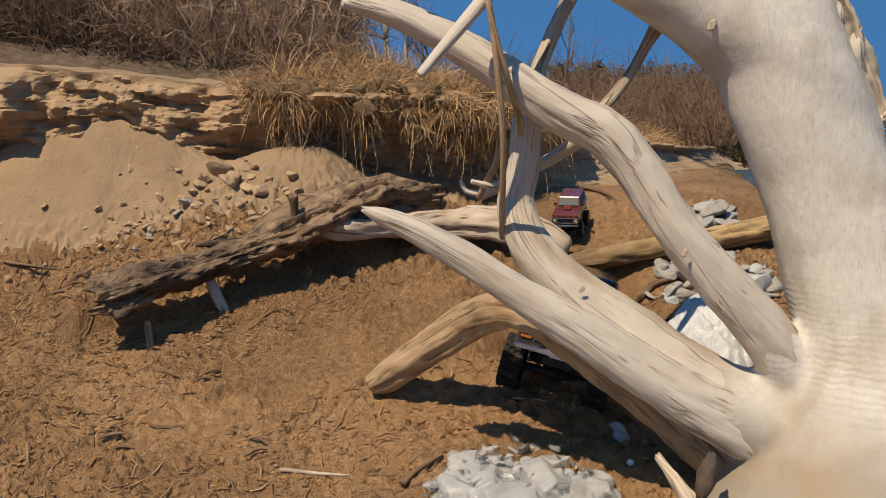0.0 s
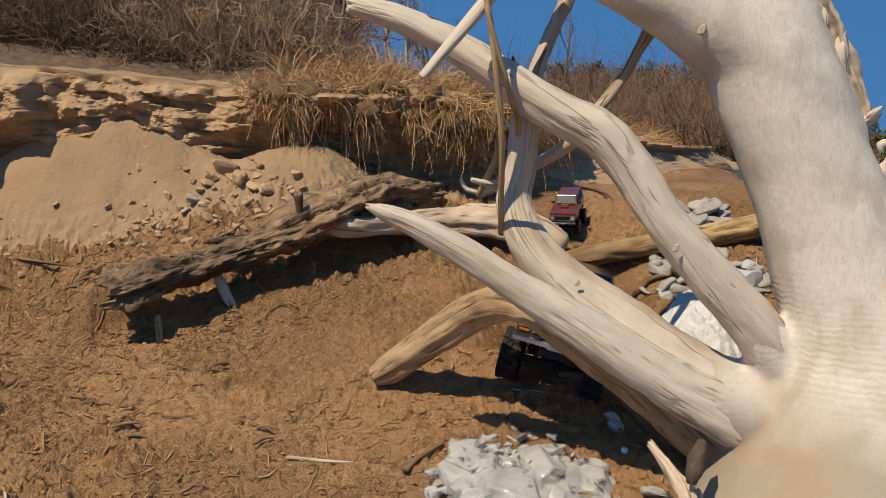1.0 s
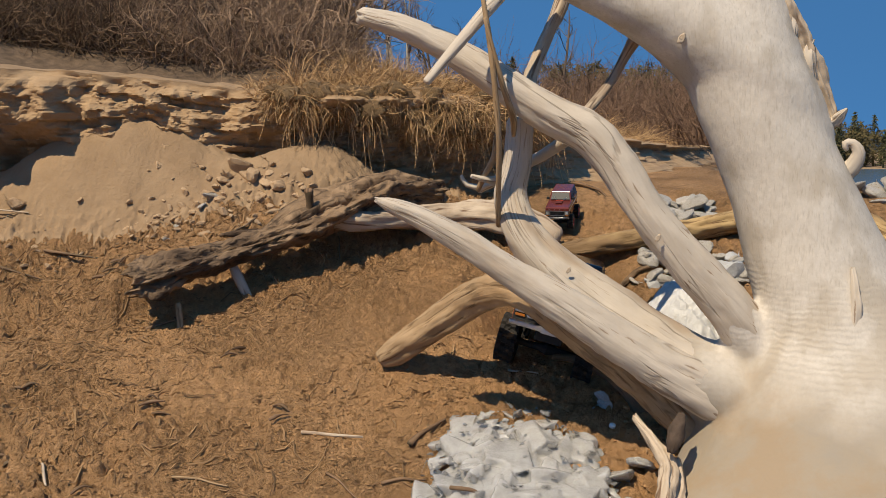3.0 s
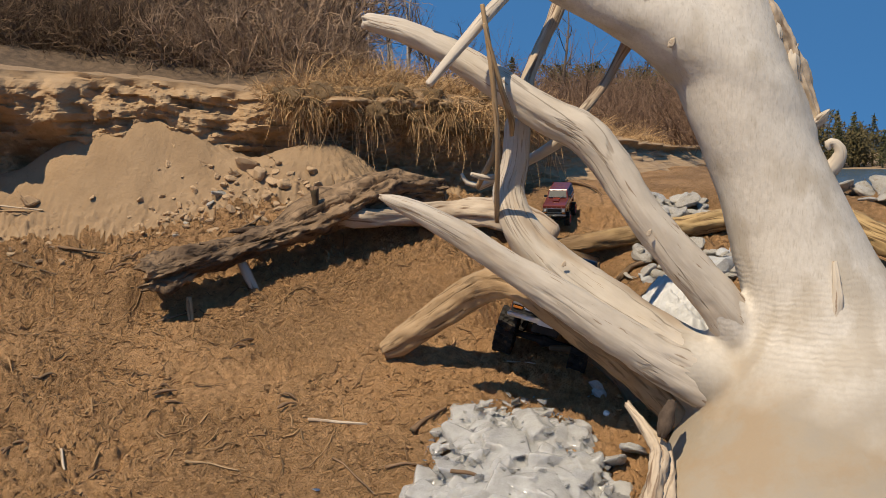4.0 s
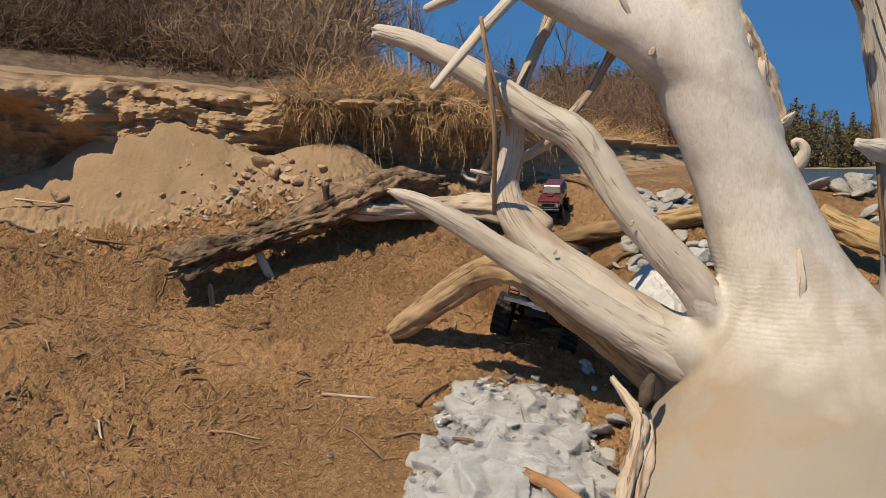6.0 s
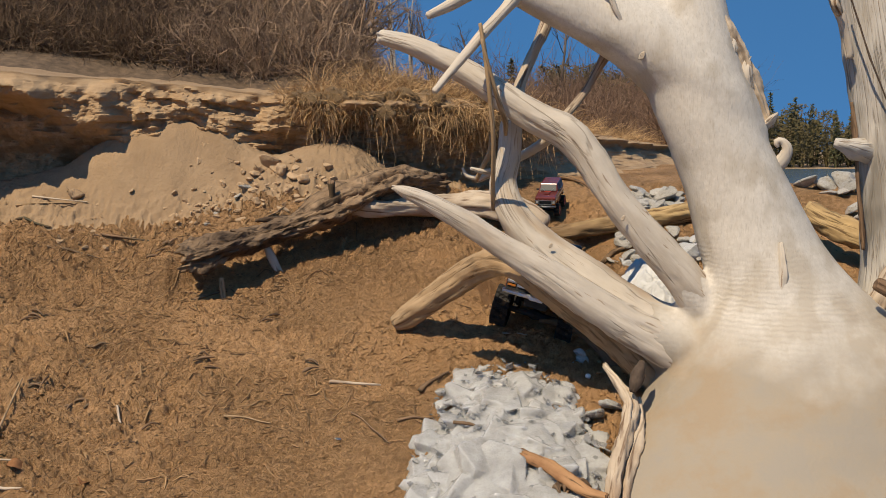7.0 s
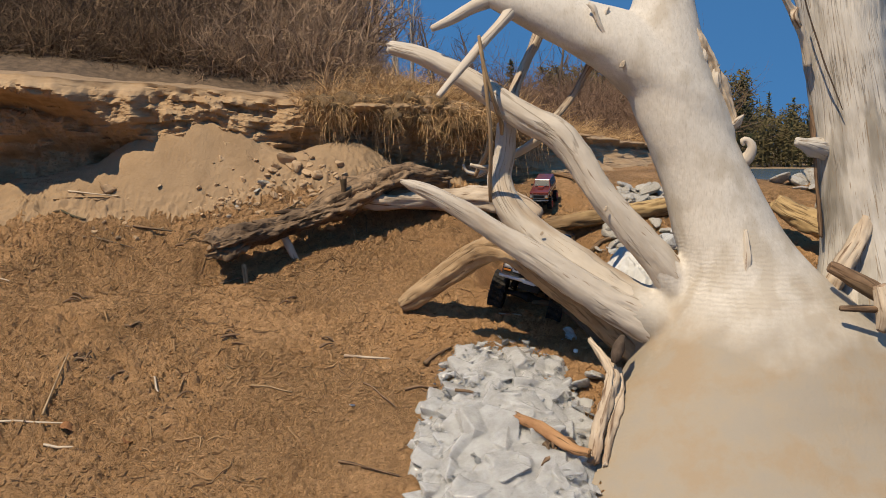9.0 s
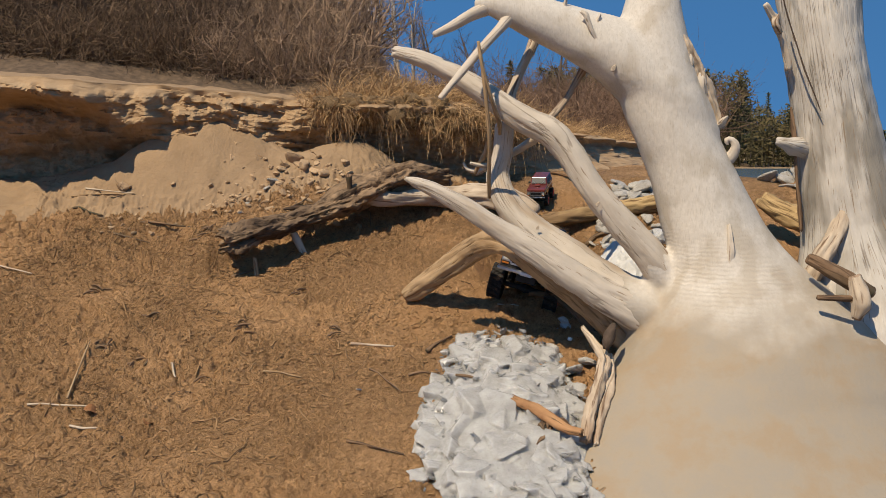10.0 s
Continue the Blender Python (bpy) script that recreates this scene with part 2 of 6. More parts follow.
M_COLLAR = material("smooth_root_collar", (0.50, 0.452, 0.382), (0.58, 0.53, 0.458), 75, 0.7, 0.0, 26, stretch=(1.3, 1.3, 0.85), patch=(0.44, 0.385, 0.31), patch_scale=11.0, patch_at=0.50, spec=0.25)
# boss tone lowered against the trunk's to even out the sunlight
dimmed_tan_boss(M_COLLAR)
wrinkle(M_COLLAR)
M_TANWOOD = bleached_wood("tan_driftwood", (0.28, 0.18, 0.092), (0.42, 0.295, 0.17), (0.21, 0.125, 0.062), 0.6, 0.5, (0.16, 0.10, 0.05))
M_YELLOW = bleached_wood("yellow_log_wood", (0.29, 0.19, 0.085), (0.46, 0.32, 0.15), (0.20, 0.125, 0.06), 0.55, 0.5, (0.15, 0.09, 0.04))
M_ROTTEN = bleached_wood("rotten_grey_wood", (0.12, 0.075, 0.042), (0.33, 0.222, 0.13), (0.085, 0.054, 0.033), 0.5, 0.8, (0.05, 0.033, 0.021), 0.02, (75, 26))
M_BROWNWOOD = bleached_wood("brown_rootwood", (0.11, 0.065, 0.036), (0.24, 0.15, 0.085), (0.07, 0.06, 0.035), 0.55, 0.8, (0.06, 0.035, 0.02))


# ---- building helpers ----
def fbm(x, y, z, octaves=4):
    return noise.fractal((x, y, z), 0.9, 2.1, octaves)


def mesh_from(name, verts, faces, mat=None, smooth=True, mats=None):
    me = bpy.data.meshes.new(name)
    me.from_pydata(verts, [], faces)
    for m in mats or ([mat] if mat else []):
        me.materials.append(m)
    if smooth:
        me.polygons.foreach_set("use_smooth", [True] * len(me.polygons))
    me.update()
    return me


def part(name, bm, mat, parent=None, label="", smooth=True):
    """Links a bmesh as one mesh object under a thing or a part."""
    me = bpy.data.meshes.new(name)
    bm.to_mesh(me)
    bm.free()
    if mat:
        me.materials.append(mat)
    if smooth:
        me.polygons.foreach_set("use_smooth", [True] * len(me.polygons))
    ob = new(name, me)
    ob.parent = parent
    return tagged(ob, label=label)


def empty(name, at=(0, 0, 0)):
    ob = new(name)
    ob.location = at
    ob.empty_display_size = 0.05
    return ob


def sweep(pts, seg=20, step=0.012, rough=0.06, squash=1.0, seed=0.0, ends=(True, True), jag=0.0, lobes=0.05, hollow=0.0, upright=False, groove=0.0, gnarl=0.0):
    """A tapered, knotty limb along (x, y, z, radius) points; ends rounded or splintered. Returns a bmesh with UV in metres."""
    P = [np.array(p, float) for p in pts]
    fine = []
    Q = [2 * P[0] - P[1]] + P + [2 * P[-1] - P[-2]]
    for i in range(1, len(Q) - 2):
        a, b, c, d = Q[i - 1:i + 3]
        n = max(2, int(np.linalg.norm((c - b)[:3]) / step))
        for k in range(n):
            t = k / n
            fine.append(0.5 * (2 * b + (c - a) * t + (2 * a - 5 * b + 4 * c - d) * t * t + (3 * b - a - 3 * c + d) * t ** 3))
    fine.append(P[-1])
    bm = bmesh.new()
    uv = bm.loops.layers.uv.new("UVMap")
    up = None
    rings, along, total = [], [], 0.0
    last = len(fine) - 1
    for i, p in enumerate(fine):
        c, r = Vector(p[:3]), max(0.0008, p[3])
        d = Vector(fine[min(i + 1, last)][:3]) - Vector(fine[max(i - 1, 0)][:3])
        d.normalize()
        if upright:
            d, up = Vector((0, 0, -1)), Vector((1, 0, 0))
        if up is None:
            up = d.orthogonal().normalized()
        up = (up - d * up.dot(d)).normalized()
        side = d.cross(up)
        if i:
            total += (c - Vector(fine[i - 1][:3])).length
        shrink = 1.0
        ring = []
        for k in range(seg):
            a = 2 * math.pi * k / seg
            o = up * math.cos(a) + side * math.sin(a)
            w = 1 + lobes * math.sin(3 * a + seed + total * 5) + rough * fbm(c.x * 7 + o.x * 1.3 + seed, c.y * 7 + o.y * 1.3, c.z * 7 + o.z * 1.3)
            w += 0.15 * rough * noise.noise((math.cos(a) * 5 + seed, math.sin(a) * 5, total * 4)) + 0.5 * rough * noise.noise((c.x * 26 + o.x * 1.5 + seed, c.y * 26 + o.y * 1.5, c.z * 26 + o.z * 1.5))
            if gnarl:
                w += gnarl * noise.noise((c.x * 75 + o.x * r * 75 + seed, c.y * 75 + o.y * r * 75, c.z * 75 + o.z * r * 75))
            if groove:
                g = abs(noise.noise((math.cos(a) * 4.6 + seed, math.sin(a) * 4.6, total * 2.2 + seed)) + 0.3 * noise.noise((math.cos(a) * 11 + seed, math.sin(a) * 11, total * 10)))
                w -= groove * max(0.0, 0.07 - g) / 0.07 * smoothstep(-0.1, 0.25, noise.noise((c.x * 9 + seed, c.y * 9 + o.x, c.z * 9)))
            o = o * (r * w * shrink)
            o.y *= squash if isinstance(squash, float) else squash[0] + (squash[1] - squash[0]) * smoothstep(0.45, 0.75, i / last)
            q = c + o
            if jag and i in (0, last):
                q = q + d * (jag * r * (noise.noise((a * 2.3, seed, i)) + 0.4 * noise.noise((a * 7, seed, i))))
            ring.append(bm.verts.new(q))
        rings.append(ring)
        along.append((total, r))
    for i in range(last):
        for k in range(seg):
            f = bm.faces.new((rings[i][k], rings[i][(k + 1) % seg], rings[i + 1][(k + 1) % seg], rings[i + 1][k]))
            circ = 2 * math.pi * 0.5 * (P[0][3] + P[-1][3])
            for l, (kk, ii) in zip(f.loops, ((k, i), (k + 1, i), (k + 1, i + 1), (k, i + 1))):
                l[uv].uv = (kk / seg * circ + seed, along[ii][0] + seed)
    for e, idx in enumerate((0, last)):
        if not ends[e]:
            continue
        c, r = Vector(fine[idx][:3]), fine[idx][3]
        d = (Vector(fine[idx][:3]) - Vector(fine[1 if idx == 0 else last - 1][:3])).normalized()
        prev = rings[idx]
        for grow, rad in ((0.30, 0.82), (0.42, 0.45)):
            if hollow and e == 0:
                grow = -hollow * (1.2 - rad)
            ring = [bm.verts.new(c + (v.co - c) * rad + d * (r * grow) + d * r * 0.25 * jag * noise.noise((k * 1.7, seed, rad * 9))) for k, v in enumerate(rings[idx])]
            for k in range(seg):
                loop = (prev[k], ring[k], ring[(k + 1) % seg], prev[(k + 1) % seg]) if idx == 0 else (prev[k], prev[(k + 1) % seg], ring[(k + 1) % seg], ring[k])
                f = bm.faces.new(loop)
                for l in f.loops:
                    l[uv].uv = (l.vert.co.x * 1.3 + seed, l.vert.co.z * 0.2 + seed)
            prev = ring
        f = bm.faces.new(prev if idx else prev[::-1])
        for l in f.loops:
            l[uv].uv = (l.vert.co.x * 1.3 + seed, l.vert.co.z * 0.2 + seed)
    bmesh.ops.recalc_face_normals(bm, faces=bm.faces[:])
    return bm


def smoothstep(a, b, x):
    t = min(1.0, max(0.0, (x - a) / (b - a)))
    return t * t * (3 - 2 * t)


def soft_max(a, b, k):
    h = max(0.0, k - abs(a - b)) / k
    return max(a, b) + h * h * k * 0.25


# Talus heaps of slipped sand at the bank's foot: centre x, y, height, spread along, spread out
HEAPS = [(-0.84, 3.03, 0.24, 0.36, 0.22), (-1.18, 2.99, 0.17, 0.44, 0.20), (-0.40, 3.06, 0.15, 0.22, 0.20), (-0.58, 2.96, 0.06, 0.22, 0.16),
         (-1.75, 2.92, 0.09, 0.40, 0.22), (-0.15, 3.14, 0.07, 0.2, 0.15)]
LAKE = EYE - 2.0


def ground_plain(x, y):
    drop = 1.558 - 0.4415 * y
    drop = -soft_max(-drop, -1.12, 0.25)
    drop = soft_max(drop, 0.165 + 0.018 * max(0.0, y - 4), 0.16)
    z = EYE - drop
    for hx, hy, h, sx, sy in HEAPS:
        d = math.sqrt(((x - hx) / sx) ** 2 + ((y - hy) / sy) ** 2)
        if d < 1.3:
            z += h * (1 - smoothstep(-0.25, 1.3, d)) * (1.12 + 0.10 * noise.noise((x * 11, y * 3, h * 9)))
    fall = smoothstep(0.0, 3.0, x - 0.34 * y - 0.3) if y > 2.0 else smoothstep(0.0, 3.0, x - 0.98)
    if y > 3.3:
        fall = max(fall, smoothstep(3.3, 5.5, y) * smoothstep(0.243, 0.270, x / y))
    return z - fall * 2.8


def heaped(x, y):
    """How much slipped sand lies here."""
    d = -soft_max(-(1.558 - 0.4415 * y), -1.12, 0.25)
    return ground_plain(x, y) - (EYE - soft_max(d, 0.165 + 0.018 * max(0.0, y - 4), 0.16))


def crust(x, y):
    """Thin dried flakes, longer across the beach, steeper on the side that faces down it."""
    wx = x + 0.02 * noise.noise((x * 12, y * 12, 9))
    wy = y + 0.010 * noise.noise((x * 15, y * 15, 4))
    big = smoothstep(-0.16, 0.06, noise.noise((wx * 15, wy * 42, 0.5)) + 0.3 * noise.noise((wx * 50, wy * 90, 1.5)))
    small = smoothstep(-0.30, 0.25, noise.noise((wx * 46, wy * 105, 2.5)))
    return 0.012 * big + 0.008 * small + 0.006 * noise.noise((x * 13, y * 20, 8)) + 0.010 * noise.noise((x * 95, y * 150, 5)) - 0.013


# The rotten log holds back a step of sand and litter; a hollow is dug for the truck, posed to fit the camera's view
LOG_A, LOG_B = (-0.80, 2.47), (-0.12, 2.97)
TRUCK_HOLLOW = (0.215, 2.66)


def step_behind_log(x, y):
    ux, uy = LOG_B[0] - LOG_A[0], LOG_B[1] - LOG_A[1]
    n = math.hypot(ux, uy)
    t = ((x - LOG_A[0]) * ux + (y - LOG_A[1]) * uy) / n / n
    back = ((y - LOG_A[1]) * ux - (x - LOG_A[0]) * uy) / n + 0.012 * noise.noise((x * 14, y * 14, 6))
    return 0.085 * smoothstep(0.06, 0.10, back) * (1 - smoothstep(0.13, 0.38, back)) * smoothstep(-0.10, 0.06, t) * (1 - smoothstep(0.75, 1.0, t))


def ground(x, y):
    z = ground_plain(x, y)
    z += 0.010 * fbm(x * 3, y * 3, 1.3) + 0.004 * fbm(x * 17, y * 17, 7.7, 3)
    if 1.0 < y < 3.5 and -2.2 < x < 1.6:
        fade = smoothstep(1.05, 1.35, y) * (1 - smoothstep(3.2, 3.45, y)) * smoothstep(-2.1, -1.75, x) * (1 - smoothstep(1.2, 1.55, x))
        damp = noise.noise((x * 2.2, y * 2.2, 4.0)) + 0.6 * noise.noise((x * 6.5, y * 9, 2.0))
        rough_here = 0.55 + 0.85 * smoothstep(-0.4, 0.4, damp + 0.3 * (y - 2.3) - 0.3 * (x + 0.3))
        heap = 1.0 - smoothstep(0.03, 0.13, heaped(x, y))
        z += fade * rough_here * (0.15 + 0.85 * heap) * crust(x, y)
        z += step_behind_log(x, y)
        z -= 0.15 * math.exp(-(((x - TRUCK_HOLLOW[0]) / 0.17) ** 4) - ((y - TRUCK_HOLLOW[1]) / 0.15) ** 4)
    return z


# ---- large structure ----
def build_ground():
    def axis(lo, hi, fine_lo, fine_hi, fine):
        a = list(np.arange(fine_lo, fine_hi, fine))
        s, v = fine, fine_hi
        while v < hi:
            a.append(v)
            s *= 1.22
            v += s
        a.append(hi)
        s, v = fine, fine_lo
        while v > lo:
            s *= 1.22
            v -= s
            a.insert(0, max(v, lo))
        return a
    xs, ys = axis(-400, 400, -1.5, 0.85, 0.0038), axis(-300, 600, 1.4, 3.1, 0.0042)
    verts = []
    for y in ys:
        for x in xs:
            z = ground(x, y)
            verts.append((x, y, z))
    n = len(xs)
    faces = [(j * n + i, j * n + i + 1, (j + 1) * n + i + 1, (j + 1) * n + i) for j in range(len(ys) - 1) for i in range(n - 1)]
    me = mesh_from("ground", verts, faces, mats=[M_SAND, M_DRYSAND])
    dry = []
    for f in faces:
        x, y, z = verts[f[0]]
        dry.append(1 if 2.7 < y < 3.4 and x < 0.3 and heaped(x, y) > 0.034 + 0.022 * noise.noise((x * 14, y * 14, 6)) + 0.008 * noise.noise((x * 60, y * 60, 6)) else 0)
    me.polygons.foreach_set("material_index", dry)
    ob = new("ground", me)
    tagged(ob, "damp brown beach sand with crumbly crust and twig litter", "ground", kind="structure")


build_ground()

# Bank: line of its face in plan (x, y), its top height and the height of its foot
BANK = [(-6.0, 2.3, 1.25), (-3.0, 2.75, 1.17), (-1.75, 2.92, 1.105), (-1.36, 2.98, 1.075), (-0.95, 3.04, 1.05), (-0.60, 3.10, 1.02), (-0.22, 3.17, 1.025),
        (0.07, 3.32, 0.985), (0.27, 3.75, 0.925), (0.66, 5.0, 0.875), (1.6, 8.0, 0.80), (3.1, 14.0, 0.72), (5.3, 24.0, 0.55), (8.0, 45.0, 0.2), (12.0, 80.0, -0.3)]


def bank_at(s):
    i = min(int(s), len(BANK) - 2)
    q = [np.array(BANK[max(0, min(len(BANK) - 1, j))]) for j in range(i - 1, i + 3)]
    t = s - i
    a, b, c, d = q
    return 0.5 * (2 * b + (c - a) * t + (2 * a - 5 * b + 4 * c - d) * t * t + (3 * b - a - 3 * c + d) * t ** 3)


def on_bank(s, b):
    """A place on the plateau, b metres behind the edge at s."""
    x, y, top = bank_at(s)
    d = bank_at(min(s + 0.02, len(BANK) - 1.001)) - bank_at(max(s - 0.02, 0))
    out = Vector((d[1], -d[0], 0)).normalized()
    rise = (0.17 * min(b, 1.4) ** 0.9 * (1 if s < 6 else max(0.08, 1 - 0.55 * (s - 6))) + 0.05 * max(0.0, b - 1.4) ** 0.8 * (1 if s < 7 else 0.3)) * (0.4 if b < 0.3 else 1)
    return Vector((x - out.x * b, y - out.y * b, top + rise)), out


def build_bank():
    ss = list(np.arange(0, 1.5, 0.05)) + list(np.arange(1.5, 8.2, 0.0105)) + list(np.arange(8.2, len(BANK) - 1, 0.04))
    rows = 104
    backs = (0.01, 0.03, 0.06, 0.1, 0.16, 0.25, 0.4, 0.6, 0.9, 1.4, 2.4, 5.0, 12.0, 40.0, 120.0)
    verts = []
    cols = rows + len(backs)
    for s in ss:
        c = bank_at(s)
        d = bank_at(min(s + 0.02, len(BANK) - 1.001)) - bank_at(max(s - 0.02, 0))
        out = Vector((d[1], -d[0], 0)).normalized()
        x, y, top = c
        foot = ground_plain(x + out.x * 0.05, y + out.y * 0.05) - heaped(x + out.x * 0.05, y + out.y * 0.05) * (1 if y < 3.4 else 0) - 0.05
        foot = min(foot, top - 0.15)
        top += 0.012 * noise.noise((x * 4, y * 4, 3)) + 0.006 * noise.noise((x * 17, y * 17, 3))
        strata = 1.0 - smoothstep(4.9, 5.4, s)
        for r in range(rows):
            v = r / (rows - 1)
            z = foot + (top - foot) * v
            # undercut below a lip of layered sand
            cape = 0.5 + 0.9 * noise.noise((x * 4.2, y * 4.2, 9)) + 0.5 * noise.noise((x * 11, y * 11, 5))
            open_face = smoothstep(3.45, 3.75, s) * (1 - smoothstep(4.75, 4.95, s))
            under = 1 - 0.85 * open_face
            lip = (0.06 + 0.12 * cape + 0.09 * (1 - smoothstep(2.9, 3.5, s))) * smoothstep(0.50 + 0.26 * (1 - smoothstep(2.9, 3.5, s)), 0.78 + 0.12 * (1 - smoothstep(2.9, 3.5, s)), v + 0.05 * noise.noise((x * 6, y * 6, 1))) * strata * under + (0.09 + 0.09 * cape) * smoothstep(0.74, 0.92, v) * (1 - strata)
            lip += open_face * (0.10 - 0.08 * v)
            layer = math.floor(z * 46 + 2.2 * noise.noise((x * 2.2, y * 2.2, z * 4)) + 0.5 * noise.noise((x * 9, y * 9, 3)) + 3 * x)
            ledge = noise.noise((x * 9 + layer * 7.1, y * 9, layer * 3.3)) + 0.6 * noise.noise((x * 25 + layer * 3.7, y * 25, layer * 1.3))
            o = lip + (strata * (0.022 * smoothstep(0.5, 0.66, v) + 0.016 * open_face * smoothstep(0.2, 0.4, v)) + 0.004) * ledge + 0.022 * strata * fbm(x * 14 + z * 5, y * 14, z * 22, 4) + 0.012 * noise.noise((x * 40, y * 40, z * 14))
            o += 0.025 * fbm(x * 5, y * 5, z * 6) + 0.05 * (1 - strata) * fbm(x * 9, y * 5, z * 17, 4) + 0.10 * (1 - v) ** 2 + (0.42 + 0.3 * noise.noise((x * 2.5, y * 2.5, 2))) * (1 - v) * smoothstep(7.1, 8.3, s)
            o -= (0.05 + 0.13 * (1 - smoothstep(3.2, 3.7, s))) * smoothstep(0.0, 0.2, v) * (1 - smoothstep(0.4, 0.72, v)) * under
            o *= min(1.0, 0.3 + 0.7 * (top - foot) / 0.4)
            rim = smoothstep(0.90, 1.0, v)
            o = o * (1 - rim) + rim * (0.045 + 0.11 * (1 - smoothstep(2.9, 3.5, s)) + 0.04 * smoothstep(4.9, 5.3, s) * (1 - smoothstep(7.5, 8.2, s)) + 0.03 * noise.noise((x * 5, y * 5, 7)) + 0.012 * noise.noise((x * 19, y * 19, 7)))
            verts.append((x + out.x * o, y + out.y * o, z))
        edge = Vector(verts[-1])
        for b in backs:
            rise = 0.17 * min(b, 1.4) ** 0.9 * (1 if s < 6 else max(0.08, 1 - 0.55 * (s - 6))) + 0.05 * max(0.0, b - 1.4) ** 0.8 * (1 if s < 7 else 0.3)
            bx, by = edge.x - out.x * b, edge.y - out.y * b
            verts.append((bx, by, top + rise * (0.4 if b < 0.3 else 1) + 0.010 * fbm(bx * 4, by * 4, 2)))
    faces = [(i * cols + j, (i + 1) * cols + j, (i + 1) * cols + j + 1, i * cols + j + 1) for i in range(len(ss) - 1) for j in range(cols - 1)]
    me = mesh_from("sand_bank", verts, faces, mats=[M_BANK, M_DRYSAND, M_PLATEAU])
    me.polygons.foreach_set("material_index", [2 if (k % (cols - 1)) >= rows + 5 else 1 if (k % (cols - 1)) >= rows - 1 else 0 for k in range(len(faces))])
    me.polygons.foreach_set("use_smooth", [(k % (cols - 1)) >= rows - 1 for k in range(len(faces))])
    ob = new("sand_bank", me)
    tagged(ob, "eroded bank of layered tan sand with an undercut face", "sand bank", kind="structure")


build_bank()

# Lake beyond the beach
M_WATER = material("lake_water", (0.055, 0.085, 0.11), (0.075, 0.11, 0.135), 0.6, 0.22, 0.25, 1.6, spec=0.5, bump_depth=0.05)
lake = new("water", mesh_from("water", [(-350, -280, LAKE), (395, -280, LAKE), (395, 595, LAKE), (-350, 595, LAKE)], [(0, 1, 2, 3)], M_WATER))
tagged(lake, "calm blue lake water beyond the beach", "water", kind="structure")

# ---- driftwood tree ----
def limb(name, pts, mat, parent, label="", **kw):
    return part(name, sweep(pts, **kw), mat, parent, label)


drift = tagged(empty("driftwood_tree", (0.772, 2.000, 0.216)), "bleached white uprooted driftwood tree with spreading roots on sand", "driftwood")
# driftwood scaled about the eye to fit the camera's view along its track
EYE_SCALE = Matrix.Translation((0, 0, EYE)) @ Matrix.Scale(1.08, 4) @ Matrix.Translation((0, 0, -EYE))
drift.matrix_world = EYE_SCALE
def fuse(name, pieces, mat, parent, label, voxel=0.0075):
    """Several sweeps grown into one smooth skin."""
    whole = bmesh.new()
    for bm in pieces:
        me = bpy.data.meshes.new("piece")
        bm.to_mesh(me)
        bm.free()
        whole.from_mesh(me)
        bpy.data.meshes.remove(me)
    ob = part(name, whole, mat, parent, label)
    skin = ob.modifiers.new("skin", "REMESH")
    skin.mode, skin.voxel_size, skin.use_smooth_shade = "VOXEL", voxel, True
    soft = ob.modifiers.new("soft", "SMOOTH")
    soft.factor, soft.iterations = 0.5, 9
    return ob


COLLAR = [(0.470, 2.050, 1.495, 0.041), (0.470, 2.030, 1.340, 0.052), (0.462, 2.000, 1.225, 0.069), (0.460, 1.990, 1.128, 0.094), (0.475, 1.980, 1.031, 0.108), (0.497, 1.970, 0.947, 0.106), (0.560, 1.960, 0.808, 0.110), (0.618, 1.950, 0.668, 0.129),
          (0.669, 1.940, 0.570, 0.164), (0.713, 1.930, 0.472, 0.247), (0.735, 1.890, 0.363, 0.358), (0.715, 1.790, 0.257, 0.425), (0.690, 1.640, 0.131, 0.495), (0.660, 1.470, -0.002, 0.530), (0.630, 1.300, -0.155, 0.520)]
ARM = [(0.558, 1.975, 0.878, 0.085), (0.491, 1.975, 0.996, 0.094), (0.384, 1.975, 1.086, 0.085), (0.264, 1.970, 1.143, 0.066), (0.152, 1.960, 1.187, 0.051), (0.069, 1.950, 1.213, 0.034), (0.021, 1.950, 1.216, 0.018)]
# the collar's skin runs out onto the roots of the limbs
FLARES = [[(0.644, 1.950, 0.325, 0.120), (0.503, 1.915, 0.412, 0.068), (0.408, 1.905, 0.462, 0.046), (0.321, 1.895, 0.512, 0.027)],
          [(0.633, 1.970, 0.327, 0.139), (0.487, 1.955, 0.430, 0.090), (0.382, 1.960, 0.493, 0.059), (0.277, 1.980, 0.562, 0.034)],
          [(0.581, 1.950, 0.423, 0.092), (0.523, 1.945, 0.504, 0.059), (0.451, 1.920, 0.598, 0.036), (0.396, 1.910, 0.658, 0.018)]]
fuse("trunk", [sweep(COLLAR, 80, 0.012, 0.025, (0.85, 0.50), 1.0, lobes=0.015, upright=True), sweep(ARM, 40, 0.012, 0.04, 1.0, 2.0, jag=0.5, lobes=0.02)] + [sweep(f, 36, 0.012, 0.06, 1.0, 3.0, lobes=0.03) for f in FLARES], M_COLLAR, drift, "smooth bleached trunk, arching arm and root collar")
limb("twig", [(0.069, 1.950, 1.215, 0.021), (0.007, 1.940, 1.188, 0.015), (-0.040, 1.930, 1.160, 0.012), (-0.084, 1.920, 1.138, 0.008)], M_WOOD, drift, seg=14, seed=4.0, jag=0.6)
